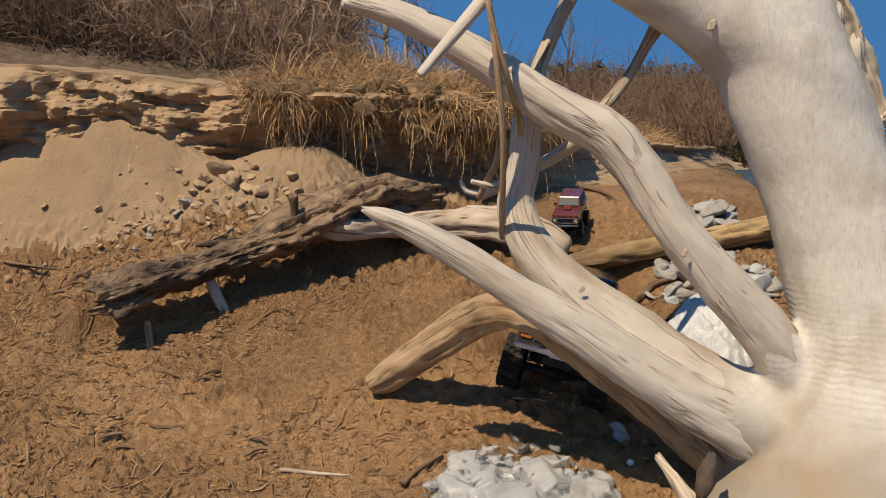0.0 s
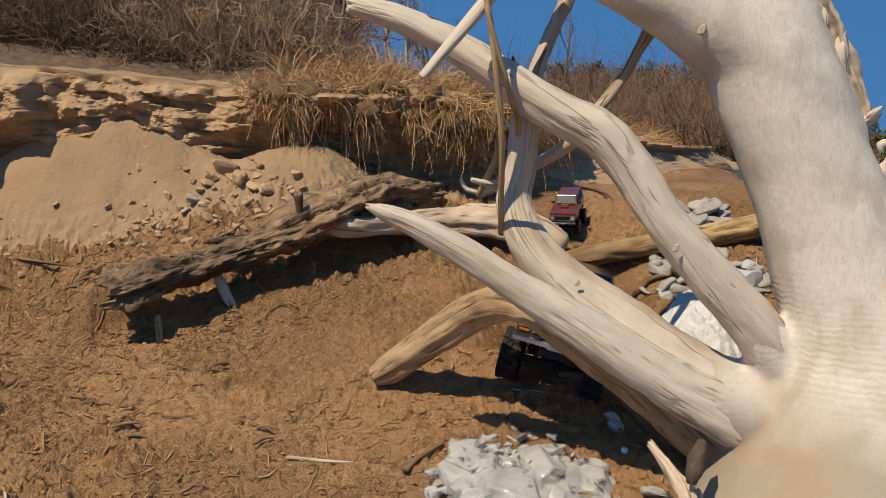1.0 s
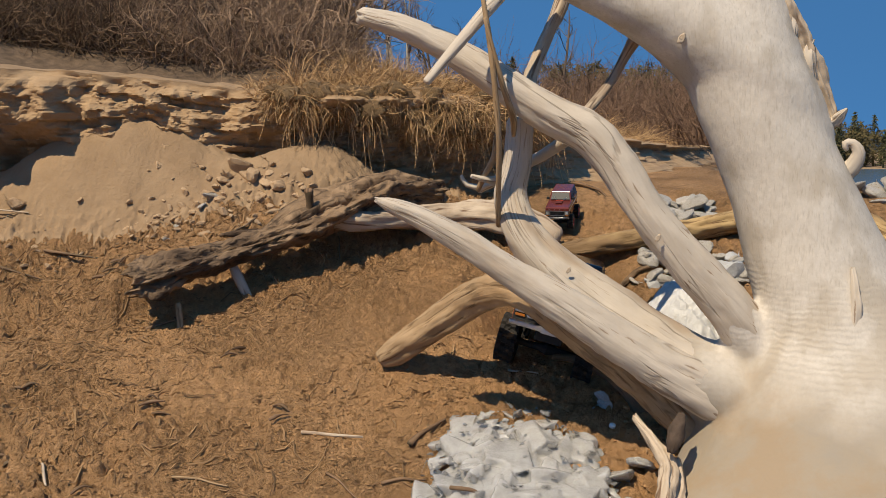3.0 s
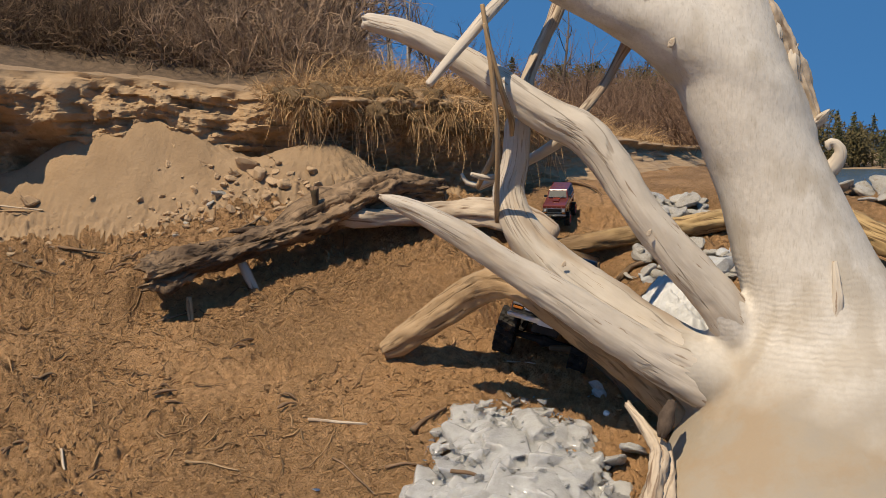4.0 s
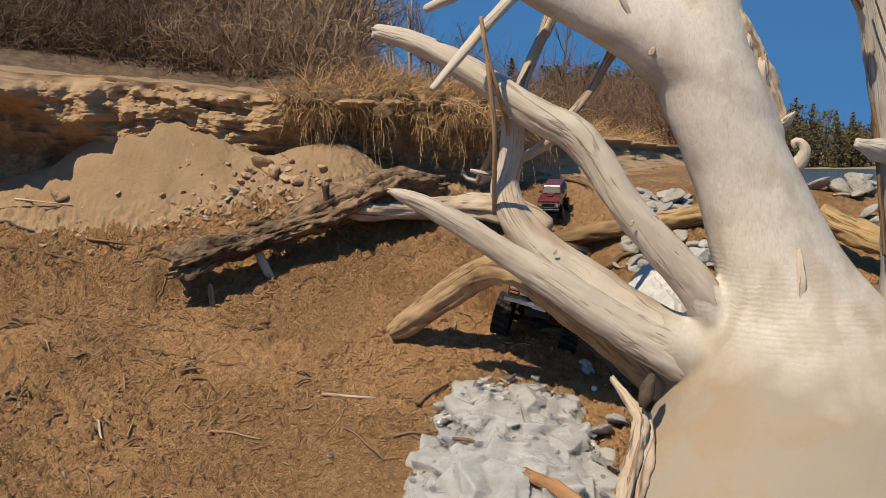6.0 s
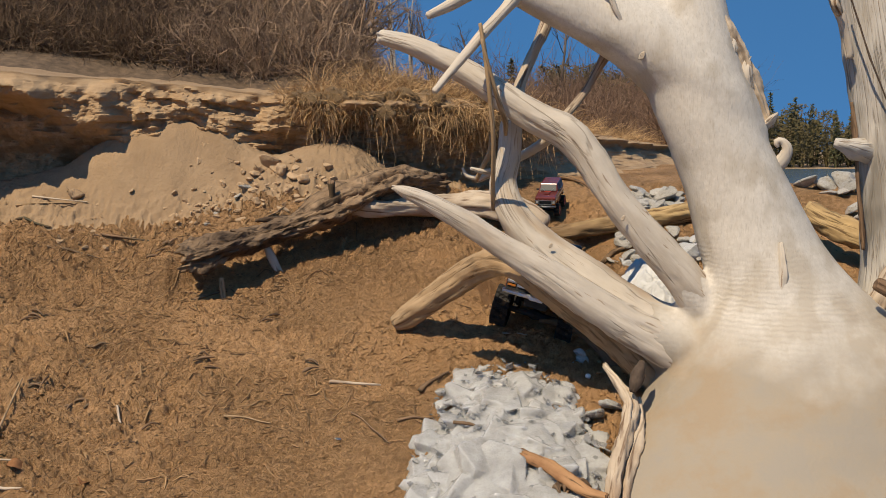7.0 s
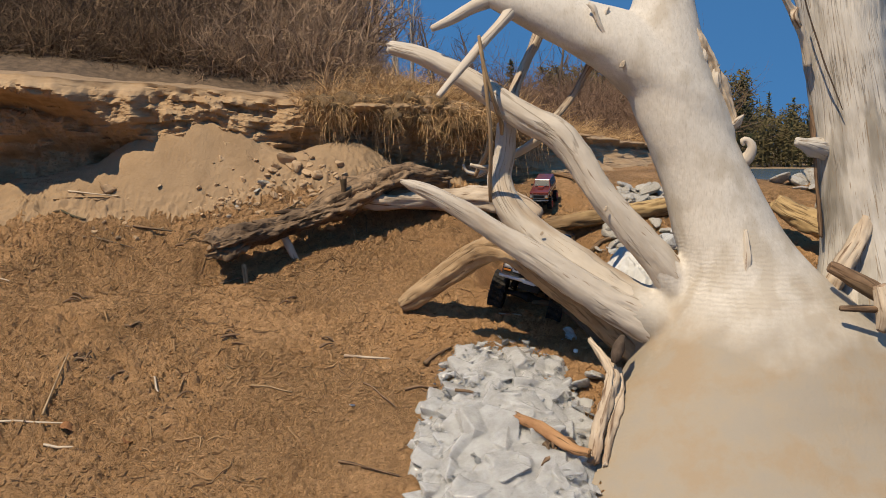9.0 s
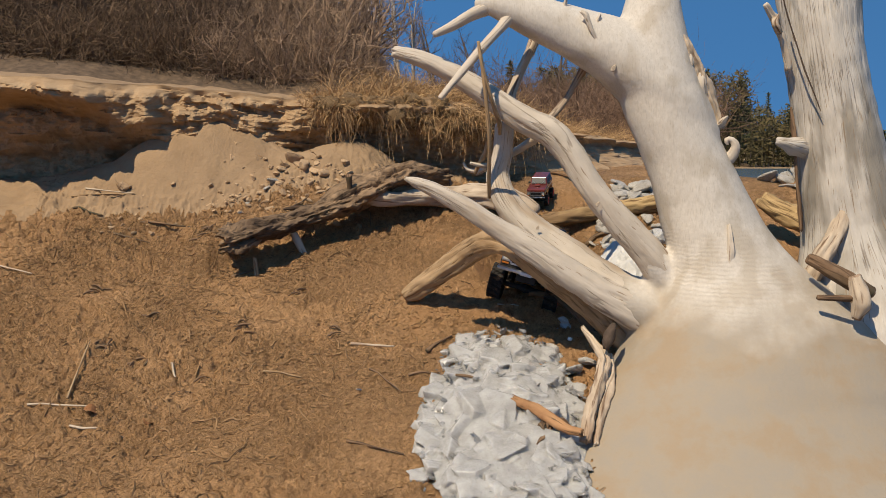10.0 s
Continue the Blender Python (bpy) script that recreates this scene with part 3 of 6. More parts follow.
limb("twig", [(0.103, 1.940, 1.184, 0.018), (0.075, 1.920, 1.150, 0.012), (0.021, 1.880, 1.088, 0.011), (-0.067, 1.840, 0.981, 0.007)], M_WOOD, drift, seg=14, seed=5.0, jag=0.6)
# long limb crossing to the left
limb("root_limb", [(-0.184, 1.960, 1.099, 0.015), (-0.118, 1.960, 1.081, 0.021), (-0.041, 1.960, 1.047, 0.024), (0.043, 1.950, 0.995, 0.028), (0.133, 1.940, 0.936, 0.032), (0.209, 1.930, 0.897, 0.036), (0.252, 1.920, 0.848, 0.034),
     (0.304, 1.910, 0.766, 0.033), (0.375, 1.910, 0.679, 0.036), (0.448, 1.920, 0.601, 0.040), (0.529, 1.950, 0.496, 0.048)], M_WOOD, drift, "long bent bleached limb", seg=52, step=0.008, seed=6.0, jag=0.7, lobes=0.035, rough=0.10, groove=0.07, gnarl=0.02)
limb("root_limb", [(0.092, 2.020, 0.917, 0.023), (0.089, 2.020, 0.848, 0.026), (0.078, 2.020, 0.790, 0.029), (0.093, 2.000, 0.730, 0.034), (0.147, 1.990, 0.662, 0.043), (0.248, 1.980, 0.579, 0.053), (0.361, 1.960, 0.504, 0.058), (0.474, 1.950, 0.437, 0.076), (0.626, 1.970, 0.330, 0.113)],
     M_WOOD, drift, "upright forked bleached limb", seg=52, step=0.008, seed=7.0, jag=0.9, lobes=0.035, rough=0.10, groove=0.07, gnarl=0.02)
limb("root_limb", [(-0.153, 1.880, 0.786, 0.005), (-0.128, 1.880, 0.777, 0.013), (-0.080, 1.880, 0.757, 0.018), (-0.012, 1.880, 0.720, 0.023), (0.070, 1.880, 0.666, 0.026), (0.167, 1.880, 0.606, 0.031), (0.279, 1.890, 0.532, 0.039), (0.386, 1.900, 0.470, 0.043), (0.494, 1.935, 0.412, 0.050), (0.620, 2.030, 0.360, 0.060)],
     M_WOOD, drift, "splintered pointed bleached limb", seg=52, step=0.008, seed=8.0, jag=1.6, lobes=0.045, rough=0.11, groove=0.13, gnarl=0.02)
limb("root_limb", [(-0.316, 2.576, 0.694, 0.019), (-0.259, 2.576, 0.690, 0.023), (-0.170, 2.640, 0.690, 0.025), (-0.056, 2.690, 0.691, 0.031), (0.042, 2.670, 0.697, 0.036), (0.137, 2.650, 0.677, 0.040), (0.200, 2.630, 0.635, 0.038)], M_PALEBARK, drift, "level bleached limb with a rounded end", seg=40, step=0.008, seed=9.0, rough=0.24, groove=0.1, gnarl=0.03)
low = limb("root_limb", [(-0.172, 2.183, 0.448, 0.019), (-0.138, 2.180, 0.469, 0.028), (-0.067, 2.152, 0.522, 0.031), (0.002, 2.100, 0.576, 0.032), (0.052, 2.030, 0.612, 0.033), (0.100, 1.985, 0.617, 0.033), (0.153, 1.975, 0.580, 0.031), (0.216, 1.975, 0.532, 0.031), (0.289, 1.980, 0.478, 0.032), (0.362, 1.975, 0.412, 0.034), (0.432, 1.960, 0.345, 0.036)],
     M_TANWOOD, drift, "low tan root bending down to a blunt tip", seg=52, step=0.008, seed=10.0, jag=0.5, rough=0.2, groove=0.12, gnarl=0.04)
limb("root", [(0.170, 2.160, 0.457, 0.005), (0.213, 2.150, 0.455, 0.009), (0.260, 2.130, 0.438, 0.010), (0.302, 2.110, 0.400, 0.011), (0.341, 2.080, 0.349, 0.017), (0.389, 2.050, 0.304, 0.022)], M_BROWNWOOD, drift, "thin dark brown root", seg=14, seed=11.0)
limb("root", [(0.285, 1.870, 0.418, 0.006), (0.305, 1.830, 0.394, 0.010), (0.325, 1.800, 0.362, 0.014), (0.318, 1.765, 0.335, 0.014), (0.304, 1.725, 0.300, 0.014), (0.286, 1.680, 0.262, 0.014), (0.268, 1.620, 0.210, 0.012)], M_PALEBARK, drift, "pale flaking strip of root bark", seg=26, seed=12.0, rough=0.5, step=0.006, jag=1.0, groove=0.25, gnarl=0.2)
limb("root", [(0.345, 1.815, 0.362, 0.006), (0.342, 1.780, 0.325, 0.010), (0.328, 1.735, 0.290, 0.012), (0.308, 1.680, 0.245, 0.011), (0.292, 1.620, 0.200, 0.008)], M_PALEBARK, drift, "pale flaking strip of root bark", seg=20, seed=12.5, rough=0.5, step=0.006, jag=1.0, groove=0.25, gnarl=0.2)
# a solid dark lump stands in for the shade of a hole here
limb("stub", [(0.354, 1.830, 0.432, 0.008), (0.345, 1.810, 0.418, 0.013), (0.337, 1.795, 0.402, 0.013), (0.331, 1.790, 0.384, 0.006)], M_GAPSHADE, drift, "dark plug for the shaded hole under the limbs", seg=20, seed=13.0, jag=1.2, rough=0.4, step=0.004, gnarl=0.2)
limb("branch", [(0.107, 1.990, 0.965, 0.023), (0.109, 2.000, 0.992, 0.012), (0.124, 2.020, 1.032, 0.012), (0.145, 2.050, 1.079, 0.012), (0.165, 2.080, 1.122, 0.014), (0.185, 2.100, 1.179, 0.012)], M_PALEBARK, drift, "broken upright branch with peeling bark", seg=18, seed=14.0, rough=0.35, groove=0.2, step=0.007)
limb("twig", [(0.190, 1.980, 0.917, 0.010), (0.219, 2.000, 0.948, 0.009), (0.256, 2.020, 0.993, 0.008), (0.282, 2.020, 1.041, 0.009), (0.300, 2.000, 1.079, 0.013)], M_PALEBARK, drift, seg=18, seed=15.0, rough=0.2)
limb("twig", [(0.181, 2.020, 0.890, 0.012), (0.144, 2.060, 0.862, 0.011), (0.105, 2.100, 0.838, 0.010), (0.068, 2.120, 0.814, 0.009), (0.021, 2.140, 0.789, 0.007)], M_WOOD, drift, seg=14, seed=16.0)
limb("twig", [(0.072, 2.100, 0.815, 0.008), (0.039, 2.080, 0.811, 0.007), (0.006, 2.070, 0.819, 0.004)], M_WOOD, drift, seg=10, seed=17.0)
limb("twig", [(0.020, 2.100, 0.796, 0.006), (-0.003, 2.100, 0.801, 0.005), (-0.013, 2.100, 0.818, 0.003)], M_WOOD, drift, seg=10, seed=18.0)

tall = tagged(empty("standing_driftwood"), "upright grey-white driftwood trunk with splits and flaring roots", "driftwood")
limb("trunk", [(0.936, 2.300, 1.610, 0.125), (0.962, 2.250, 1.356, 0.115), (0.979, 2.200, 1.136, 0.106), (1.017, 2.180, 0.921, 0.110), (1.048, 2.170, 0.752, 0.125), (1.079, 2.170, 0.627, 0.150), (1.117, 2.170, 0.501, 0.218), (1.159, 2.170, 0.324, 0.296)], M_STANDING, tall, seg=110, step=0.01, seed=20.0, rough=0.035, lobes=0.04, groove=0.05)
limb("root", [(0.921, 2.050, 0.507, 0.024), (0.946, 2.040, 0.566, 0.025), (0.977, 2.050, 0.620, 0.021), (1.000, 2.070, 0.677, 0.016), (1.009, 2.080, 0.705, 0.010)], M_PALEBARK, tall, "pale splintered root fork", seg=30, seed=21.0, rough=0.4, jag=1.4, step=0.006, groove=0.25)
limb("root", [(0.880, 1.960, 0.575, 0.014), (0.932, 1.945, 0.547, 0.019), (0.986, 1.930, 0.516, 0.021), (1.030, 1.930, 0.490, 0.018)], M_BROWNWOOD, tall, "thin dark brown root", seg=24, seed=22.0, rough=0.25, step=0.006, groove=0.2)
limb("stub", [(0.927, 2.160, 0.854, 0.029), (0.883, 2.130, 0.862, 0.023), (0.855, 2.120, 0.870, 0.015), (0.838, 2.120, 0.875, 0.011)], M_STANDING, tall, seg=20, seed=23.0, jag=0.9, rough=0.3, step=0.006, groove=0.15)
# thin dark tube on the trunk, coloured as the shade within a split
limb("split", [(0.827, 2.100, 1.269, 0.002), (0.847, 2.097, 1.197, 0.002), (0.870, 2.088, 1.124, 0.002), (0.892, 2.083, 1.059, 0.002), (0.916, 2.078, 1.001, 0.002), (0.934, 2.075, 0.955, 0.001)], M_GAPSHADE, tall, "dark tube for the shade in a long drying split", seg=8, seed=24.0, rough=0.5)
limb("bark_strip", [(0.879, 2.150, 0.967, 0.003), (0.885, 2.140, 0.906, 0.005), (0.896, 2.140, 0.815, 0.004), (0.902, 2.130, 0.724, 0.005), (0.913, 2.130, 0.632, 0.005)], M_BROWNWOOD, tall, "ragged brown strip of bark", seg=16, seed=25.0, rough=0.7, jag=1.0, step=0.006)

# ---- other logs ----
old = tagged(empty("rotten_log"), "rotting grey-brown log with a hollow end lying on sand", "log")
limb("log_body", [(-0.770, 2.490, 0.552, 0.040), (-0.715, 2.525, 0.566, 0.040), (-0.597, 2.610, 0.603, 0.030), (-0.494, 2.690, 0.632, 0.030), (-0.369, 2.780, 0.678, 0.036), (-0.238, 2.890, 0.728, 0.042), (-0.081, 2.985, 0.742, 0.030)], M_ROTTEN, old, seg=84, step=0.006, seed=30.0, rough=0.45, squash=2.0, jag=0.9, hollow=0.5, lobes=0.12, groove=0.3, gnarl=0.12)
limb("slab", [(-0.528, 2.700, 0.628, 0.015), (-0.414, 2.760, 0.695, 0.034), (-0.298, 2.840, 0.741, 0.041), (-0.207, 2.900, 0.766, 0.035), (-0.097, 2.960, 0.756, 0.013)], M_ROTTEN, old, seg=20, seed=31.0, rough=0.4, jag=1.0)
limb("stub", [(-0.399, 2.740, 0.690, 0.011), (-0.397, 2.730, 0.725, 0.009), (-0.398, 2.720, 0.755, 0.012)], M_BROWNWOOD, old, seg=12, seed=32.0, jag=0.4)

frng = random.Random(77)
for k in range(16):
    t = frng.random()
    x, y, z = -0.70 + 0.62 * t, 2.575 + 0.42 * t, 0.585 + 0.155 * t
    o = Vector((frng.uniform(-0.05, 0.03), frng.uniform(-0.03, 0.03), frng.uniform(-0.012, 0.018)))
    L = frng.uniform(0.03, 0.07)
    d = Vector((0.82 + frng.gauss(0, 0.15), 0.55, 0.2 + frng.gauss(0, 0.15))).normalized() * L
    c = Vector((x, y, z)) + o
    limb("bark_flake", [(*(c - d), 0.004), (*(c - d * 0.3), frng.uniform(0.008, 0.014)), (*(c + d * 0.4), frng.uniform(0.006, 0.012)), (*(c + d), 0.003)], M_ROTTEN, old, seg=12, seed=90.0 + k, rough=0.5, jag=1.0)

yellow = tagged(empty("yellow_log"), "barkless yellow-brown log lying across the beach", "log")
limb("log_body", [(0.244, 2.800, 0.593, 0.023), (0.363, 2.820, 0.613, 0.026), (0.526, 2.860, 0.638, 0.027), (0.740, 2.900, 0.670, 0.030)], M_YELLOW, yellow, seg=36, step=0.008, seed=33.0, rough=0.3, groove=0.2, gnarl=0.08)
yellow2 = tagged(empty("yellow_log"), "split yellow-brown log end lying on the beach", "log")
limb("log_body", [(0.989, 2.750, 0.672, 0.030), (1.031, 2.700, 0.639, 0.033), (1.118, 2.620, 0.603, 0.035), (1.234, 2.500, 0.548, 0.033)], M_YELLOW, yellow2, seg=36, step=0.008, seed=34.0, rough=0.3, groove=0.25, gnarl=0.08, jag=0.8)

# sticks propping the rotten log, and the loose twigs caught in the limbs
def stick(name, pts, mat, label, category="stick", place=None, **kw):
    ob = part(name, sweep(pts, **kw), mat)
    if place:
        ob.matrix_world = place
    return tagged(ob, label, category)


stick("leaning_stick", [(-0.587, 2.660, 0.591, 0.007), (-0.567, 2.640, 0.557, 0.012), (-0.550, 2.630, 0.526, 0.012), (-0.534, 2.630, 0.496, 0.010)], M_WOOD, "pale splintered stick leaning under the rotten log", seg=12, seed=40.0, jag=0.8)
stick("leaning_stick", [(-0.680, 2.530, 0.499, 0.007), (-0.675, 2.520, 0.473, 0.008), (-0.669, 2.510, 0.430, 0.007)], M_TANWOOD, "short stub of weathered stick in sand", seg=10, seed=41.0)
stick("thin_branch", [(0.023, 1.860, 1.115, 0.004), (0.035, 1.860, 1.042, 0.005), (0.044, 1.870, 0.969, 0.005), (0.052, 1.900, 0.878, 0.005), (0.053, 1.960, 0.781, 0.005), (0.055, 2.000, 0.733, 0.005)], M_TANWOOD, "thin bare twig caught upright in the driftwood", place=EYE_SCALE, seg=10, seed=42.0)
stick("thin_branch", [(0.026, 1.850, 1.082, 0.003), (0.042, 1.860, 1.026, 0.004), (0.059, 1.880, 0.970, 0.005), (0.076, 1.920, 0.925, 0.006), (0.080, 1.980, 0.895, 0.004)], M_TANWOOD, "bent grey twig caught in the driftwood", place=EYE_SCALE, seg=10, seed=43.0)
stick("thin_branch", [(0.051, 2.050, 0.895, 0.004), (0.047, 2.060, 0.853, 0.006), (0.031, 2.080, 0.820, 0.006), (0.018, 2.100, 0.791, 0.005)], M_TANWOOD, "short twig hanging in the driftwood", place=EYE_SCALE, seg=8, seed=44.0)
# knots, spikes and the curl on the trunk
limb("bark_ridge", [(0.509, 1.980, 1.206, 0.009), (0.520, 1.965, 1.145, 0.017), (0.541, 1.960, 1.087, 0.023), (0.567, 1.955, 1.043, 0.020), (0.591, 1.955, 0.996, 0.021), (0.611, 1.955, 0.955, 0.015), (0.628, 1.950, 0.912, 0.010)], M_PALEBARK, drift, "ragged splintered ridge along the trunk", seg=48, seed=49.0, rough=0.55, step=0.003, jag=1.0, groove=0.5, gnarl=0.1)
for k, pts in enumerate(([(0.549, 1.950, 1.034, 0.011), (0.544, 1.940, 1.066, 0.013), (0.547, 1.940, 1.087, 0.008), (0.545, 1.940, 1.105, 0.004)],
                         [(0.587, 1.950, 0.985, 0.013), (0.577, 1.940, 1.020, 0.013), (0.575, 1.940, 1.042, 0.008), (0.581, 1.940, 1.055, 0.004)],
                         [(0.613, 1.945, 0.914, 0.011), (0.626, 1.940, 0.921, 0.010), (0.632, 1.930, 0.931, 0.007), (0.640, 1.930, 0.938, 0.003)],
                         [(0.236, 1.950, 1.178, 0.014), (0.237, 1.940, 1.210, 0.006), (0.241, 1.930, 1.233, 0.002)],
                         [(0.318, 1.930, 1.148, 0.008), (0.316, 1.920, 1.171, 0.006), (0.321, 1.920, 1.184, 0.003)],
                         [(0.312, 1.905, 1.121, 0.004), (0.295, 1.900, 1.151, 0.006), (0.284, 1.900, 1.179, 0.007), (0.274, 1.900, 1.189, 0.005)])):
    limb("spike", pts, M_WOOD, drift, seg=18, seed=50.0 + k, rough=0.4, jag=1.6, step=0.004, groove=0.4, gnarl=0.06)
limb("curl", [(0.634, 1.940, 0.826, 0.019), (0.653, 1.930, 0.841, 0.015), (0.660, 1.920, 0.865, 0.011), (0.649, 1.920, 0.881, 0.008), (0.637, 1.920, 0.880, 0.007), (0.640, 1.920, 0.870, 0.004)], M_WOOD, drift, "curled root tip", seg=12, seed=60.0, step=0.005)
limb("stub", [(0.631, 1.835, 0.547, 0.014), (0.631, 1.829, 0.582, 0.012), (0.632, 1.828, 0.616, 0.009), (0.631, 1.833, 0.649, 0.007), (0.630, 1.842, 0.678, 0.004)], M_WOOD, drift, "broken splintered stub standing off the collar", seg=26, seed=61.0, rough=0.4, jag=1.2, step=0.004, groove=0.35)
for x, y, z, r in ((0.352, 1.896, 1.054, 0.010), (0.581, 1.789, 0.486, 0.013), (0.316, 1.868, 0.725, 0.007), (0.175, 1.935, 0.661, 0.006)):
    bm = bmesh.new()
    bmesh.ops.create_uvsphere(bm, u_segments=14, v_segments=9, radius=1)
    for v in bm.verts:
        v.co *= 1 + 0.35 * noise.noise(v.co * 2 + Vector((x * 9, 0, 0)))
        d = v.co.xz.length
        v.co.y *= 0.5 if d > 0.45 else -0.15
    bmesh.ops.transform(bm, matrix=Matrix.LocRotScale((x, y, z), Euler((0, 0.5, 0)), (r * 0.6, r * 0.45, r * 0.95)), verts=bm.verts[:])
    part("knot", bm, M_PALEBARK, drift, "dark dried knot")
limb("branch", [(0.868, 2.150, 1.071, 0.009), (0.848, 2.140, 1.137, 0.009), (0.827, 2.130, 1.187, 0.012), (0.807, 2.120, 1.212, 0.008), (0.789, 2.110, 1.236, 0.007)], M_WOOD, tall, "twiggy stub lashed along the trunk", seg=18, seed=62.0, rough=0.6, jag=0.8, step=0.005)
limb("twig", [(0.832, 2.120, 1.164, 0.006), (0.815, 2.110, 1.187, 0.009), (0.824, 2.120, 1.209, 0.006)], M_PALEBARK, tall, seg=14, seed=64.0, rough=0.9, jag=1.0, step=0.004)
limb("root", [(0.880, 1.880, 0.486, 0.007), (0.920, 1.880, 0.485, 0.008), (0.962, 1.885, 0.483, 0.009)], M_BROWNWOOD, tall, "snapped brown root", seg=12, seed=63.0, jag=0.8)
limb("stub", [(0.978, 1.900, 0.532, 0.016), (0.984, 1.885, 0.500, 0.022), (0.988, 1.880, 0.468, 0.022), (0.982, 1.885, 0.436, 0.014)], M_PALEBARK, tall, "pale splintered stub of root", seg=20, seed=65.0, rough=0.4, jag=1.0, step=0.006, groove=0.2)

# ---- ice ----
def ice_material(name, glassy, milky):
    m = material(name, (0.35, 0.335, 0.30) if milky else (0.78, 0.765, 0.73), (0.49, 0.472, 0.428) if milky else (0.90, 0.885, 0.85), 26, 0.22, 1.0, 190, spec=0.5, bump_depth=0.005, per_piece=0.06)
    b = m.node_tree.nodes["Principled BSDF"]
    b.inputs["Transmission Weight"].default_value = glassy
    b.inputs["Subsurface Weight"].default_value = milky
    b.inputs["Subsurface Radius"].default_value = (1.0, 1.0, 1.05)
    b.inputs["Subsurface Scale"].default_value = 0.08
    b.inputs["IOR"].default_value = 1.31
    b.inputs["Coat Weight"].default_value = 0.12
    b.inputs["Coat Roughness"].default_value = 0.12
    return m


M_ICE = ice_material("clear_ice", 0.6, 0.0)
M_ICEHEAP = ice_material("milky_ice", 0.25, 1.0)
M_ICEHEAP.node_tree.nodes["Principled BSDF"].inputs["Subsurface Scale"].default_value = 0.03
M_ICEHEAP.node_tree.nodes["Bump"].inputs["Strength"].default_value = 0.75
M_ICEHEAP.node_tree.nodes["Principled BSDF"].inputs["Coat Weight"].default_value = 0.5
for k, tone in enumerate(((0.43, 0.415, 0.383, 1), (0.62, 0.605, 0.568, 1))):
    M_ICEHEAP.node_tree.nodes["Color Ramp"].color_ramp.elements[k].color = tone
M_ICEPLATE = ice_material("cloudy_ice", 0.15, 0.85)
M_ICEPLATE.node_tree.nodes["Principled BSDF"].inputs["Subsurface Scale"].default_value = 0.02
M_ICEPLATE.node_tree.nodes["Color Ramp"].color_ramp.elements[0].color = (0.48, 0.46, 0.42, 1)
M_ICEPLATE.node_tree.nodes["Color Ramp"].color_ramp.elements[1].color = (0.62, 0.60, 0.555, 1)
M_SNOW = material("white_ice", (0.42, 0.415, 0.40), (0.58, 0.575, 0.56), 12, 0.4, 0.5, 40, patch=(0.50, 0.48, 0.44), patch_scale=5, patch_at=0.6, spec=0.4, bump_depth=0.01, per_piece=0.1)
M_DIRTYICE = material("dirty_ice", (0.37, 0.335, 0.28), (0.56, 0.525, 0.465), 16, 0.4, 0.6, 50, patch=(0.30, 0.24, 0.16), patch_scale=8, patch_at=0.58, spec=0.4, bump_depth=0.01, per_piece=0.15)


def chunk_mesh(name, seed, mat, cuts=16, flat=1.0):
    rng = random.Random(seed)
    bm = bmesh.new()
    for _ in range(cuts):
        d = Vector((rng.gauss(0, 1), rng.gauss(0, 1), rng.gauss(0, 1))).normalized()
        d *= rng.uniform(0.75, 1.0)
        bm.verts.new((d.x, d.y, d.z * flat))
    bmesh.ops.convex_hull(bm, input=bm.verts[:])
    bmesh.ops.delete(bm, geom=[v for v in bm.verts if not v.link_faces], context="VERTS")
    bmesh.ops.bevel(bm, geom=bm.edges[:], offset=0.09, segments=1, affect="EDGES")
    bmesh.ops.triangulate(bm, faces=bm.faces[:])
    bmesh.ops.subdivide_edges(bm, edges=bm.edges[:], cuts=1)
    for v in bm.verts:
        v.co += v.co.normalized() * 0.08 * noise.noise(v.co * 2.6 + Vector((seed, 0, 0)))
    me = bpy.data.meshes.new(name)
    bm.to_mesh(me)
    bm.free()
    me.materials.append(mat)
    return me


def slab_mesh(name, seed, mat, thick=0.3):
    """A melting, rounded plate of ice with worn facets."""
    rng = random.Random(seed)
    bm = bmesh.new()
    bmesh.ops.create_icosphere(bm, subdivisions=3, radius=1)
    cuts = [(Vector((rng.gauss(0, 1), rng.gauss(0, 1), rng.gauss(0, 0.6))).normalized(), rng.uniform(0.4, 0.85)) for _ in range(11)]
    off = Vector((seed, 0, 0))
    for v in bm.verts:
        for n, d in cuts:
            over = v.co.dot(n) - d
            if over > 0:
                v.co -= n * over * 0.85
        v.co *= 1 + 0.22 * noise.noise(v.co * 1.5 + off) + 0.16 * noise.noise(v.co * 4.0 + off) + 0.06 * noise.noise(v.co * 10 + off)
        v.co.z *= thick
    me = bpy.data.meshes.new(name)
    bm.to_mesh(me)
    bm.free()
    me.materials.append(mat)
    me.polygons.foreach_set("use_smooth", [True] * len(me.polygons))
    return me


def place_chunk(name, me, at, size, rng, label, category, group):
    ob = new(name, me)
    ob.matrix_world = Matrix.LocRotScale(at, Euler((rng.uniform(-0.6, 0.6), rng.uniform(-0.6, 0.6), rng.uniform(0, 6.3))),
                                         (size * rng.uniform(0.8, 1.25), size * rng.uniform(0.8, 1.25), size * rng.uniform(0.6, 0.95)))
    return tagged(ob, label, category, group)


SLABS = [slab_mesh("ice_plate", 500 + k, M_ICEPLATE, 0.2 + 0.02 * k) for k in range(3)]
ICE = [chunk_mesh("ice_chunk", 40 + k, M_ICE, 12, 0.6) for k in range(5)]
SNOWY = [chunk_mesh("ice_chunk", 60 + k, M_SNOW, 18, 0.7) for k in range(4)]
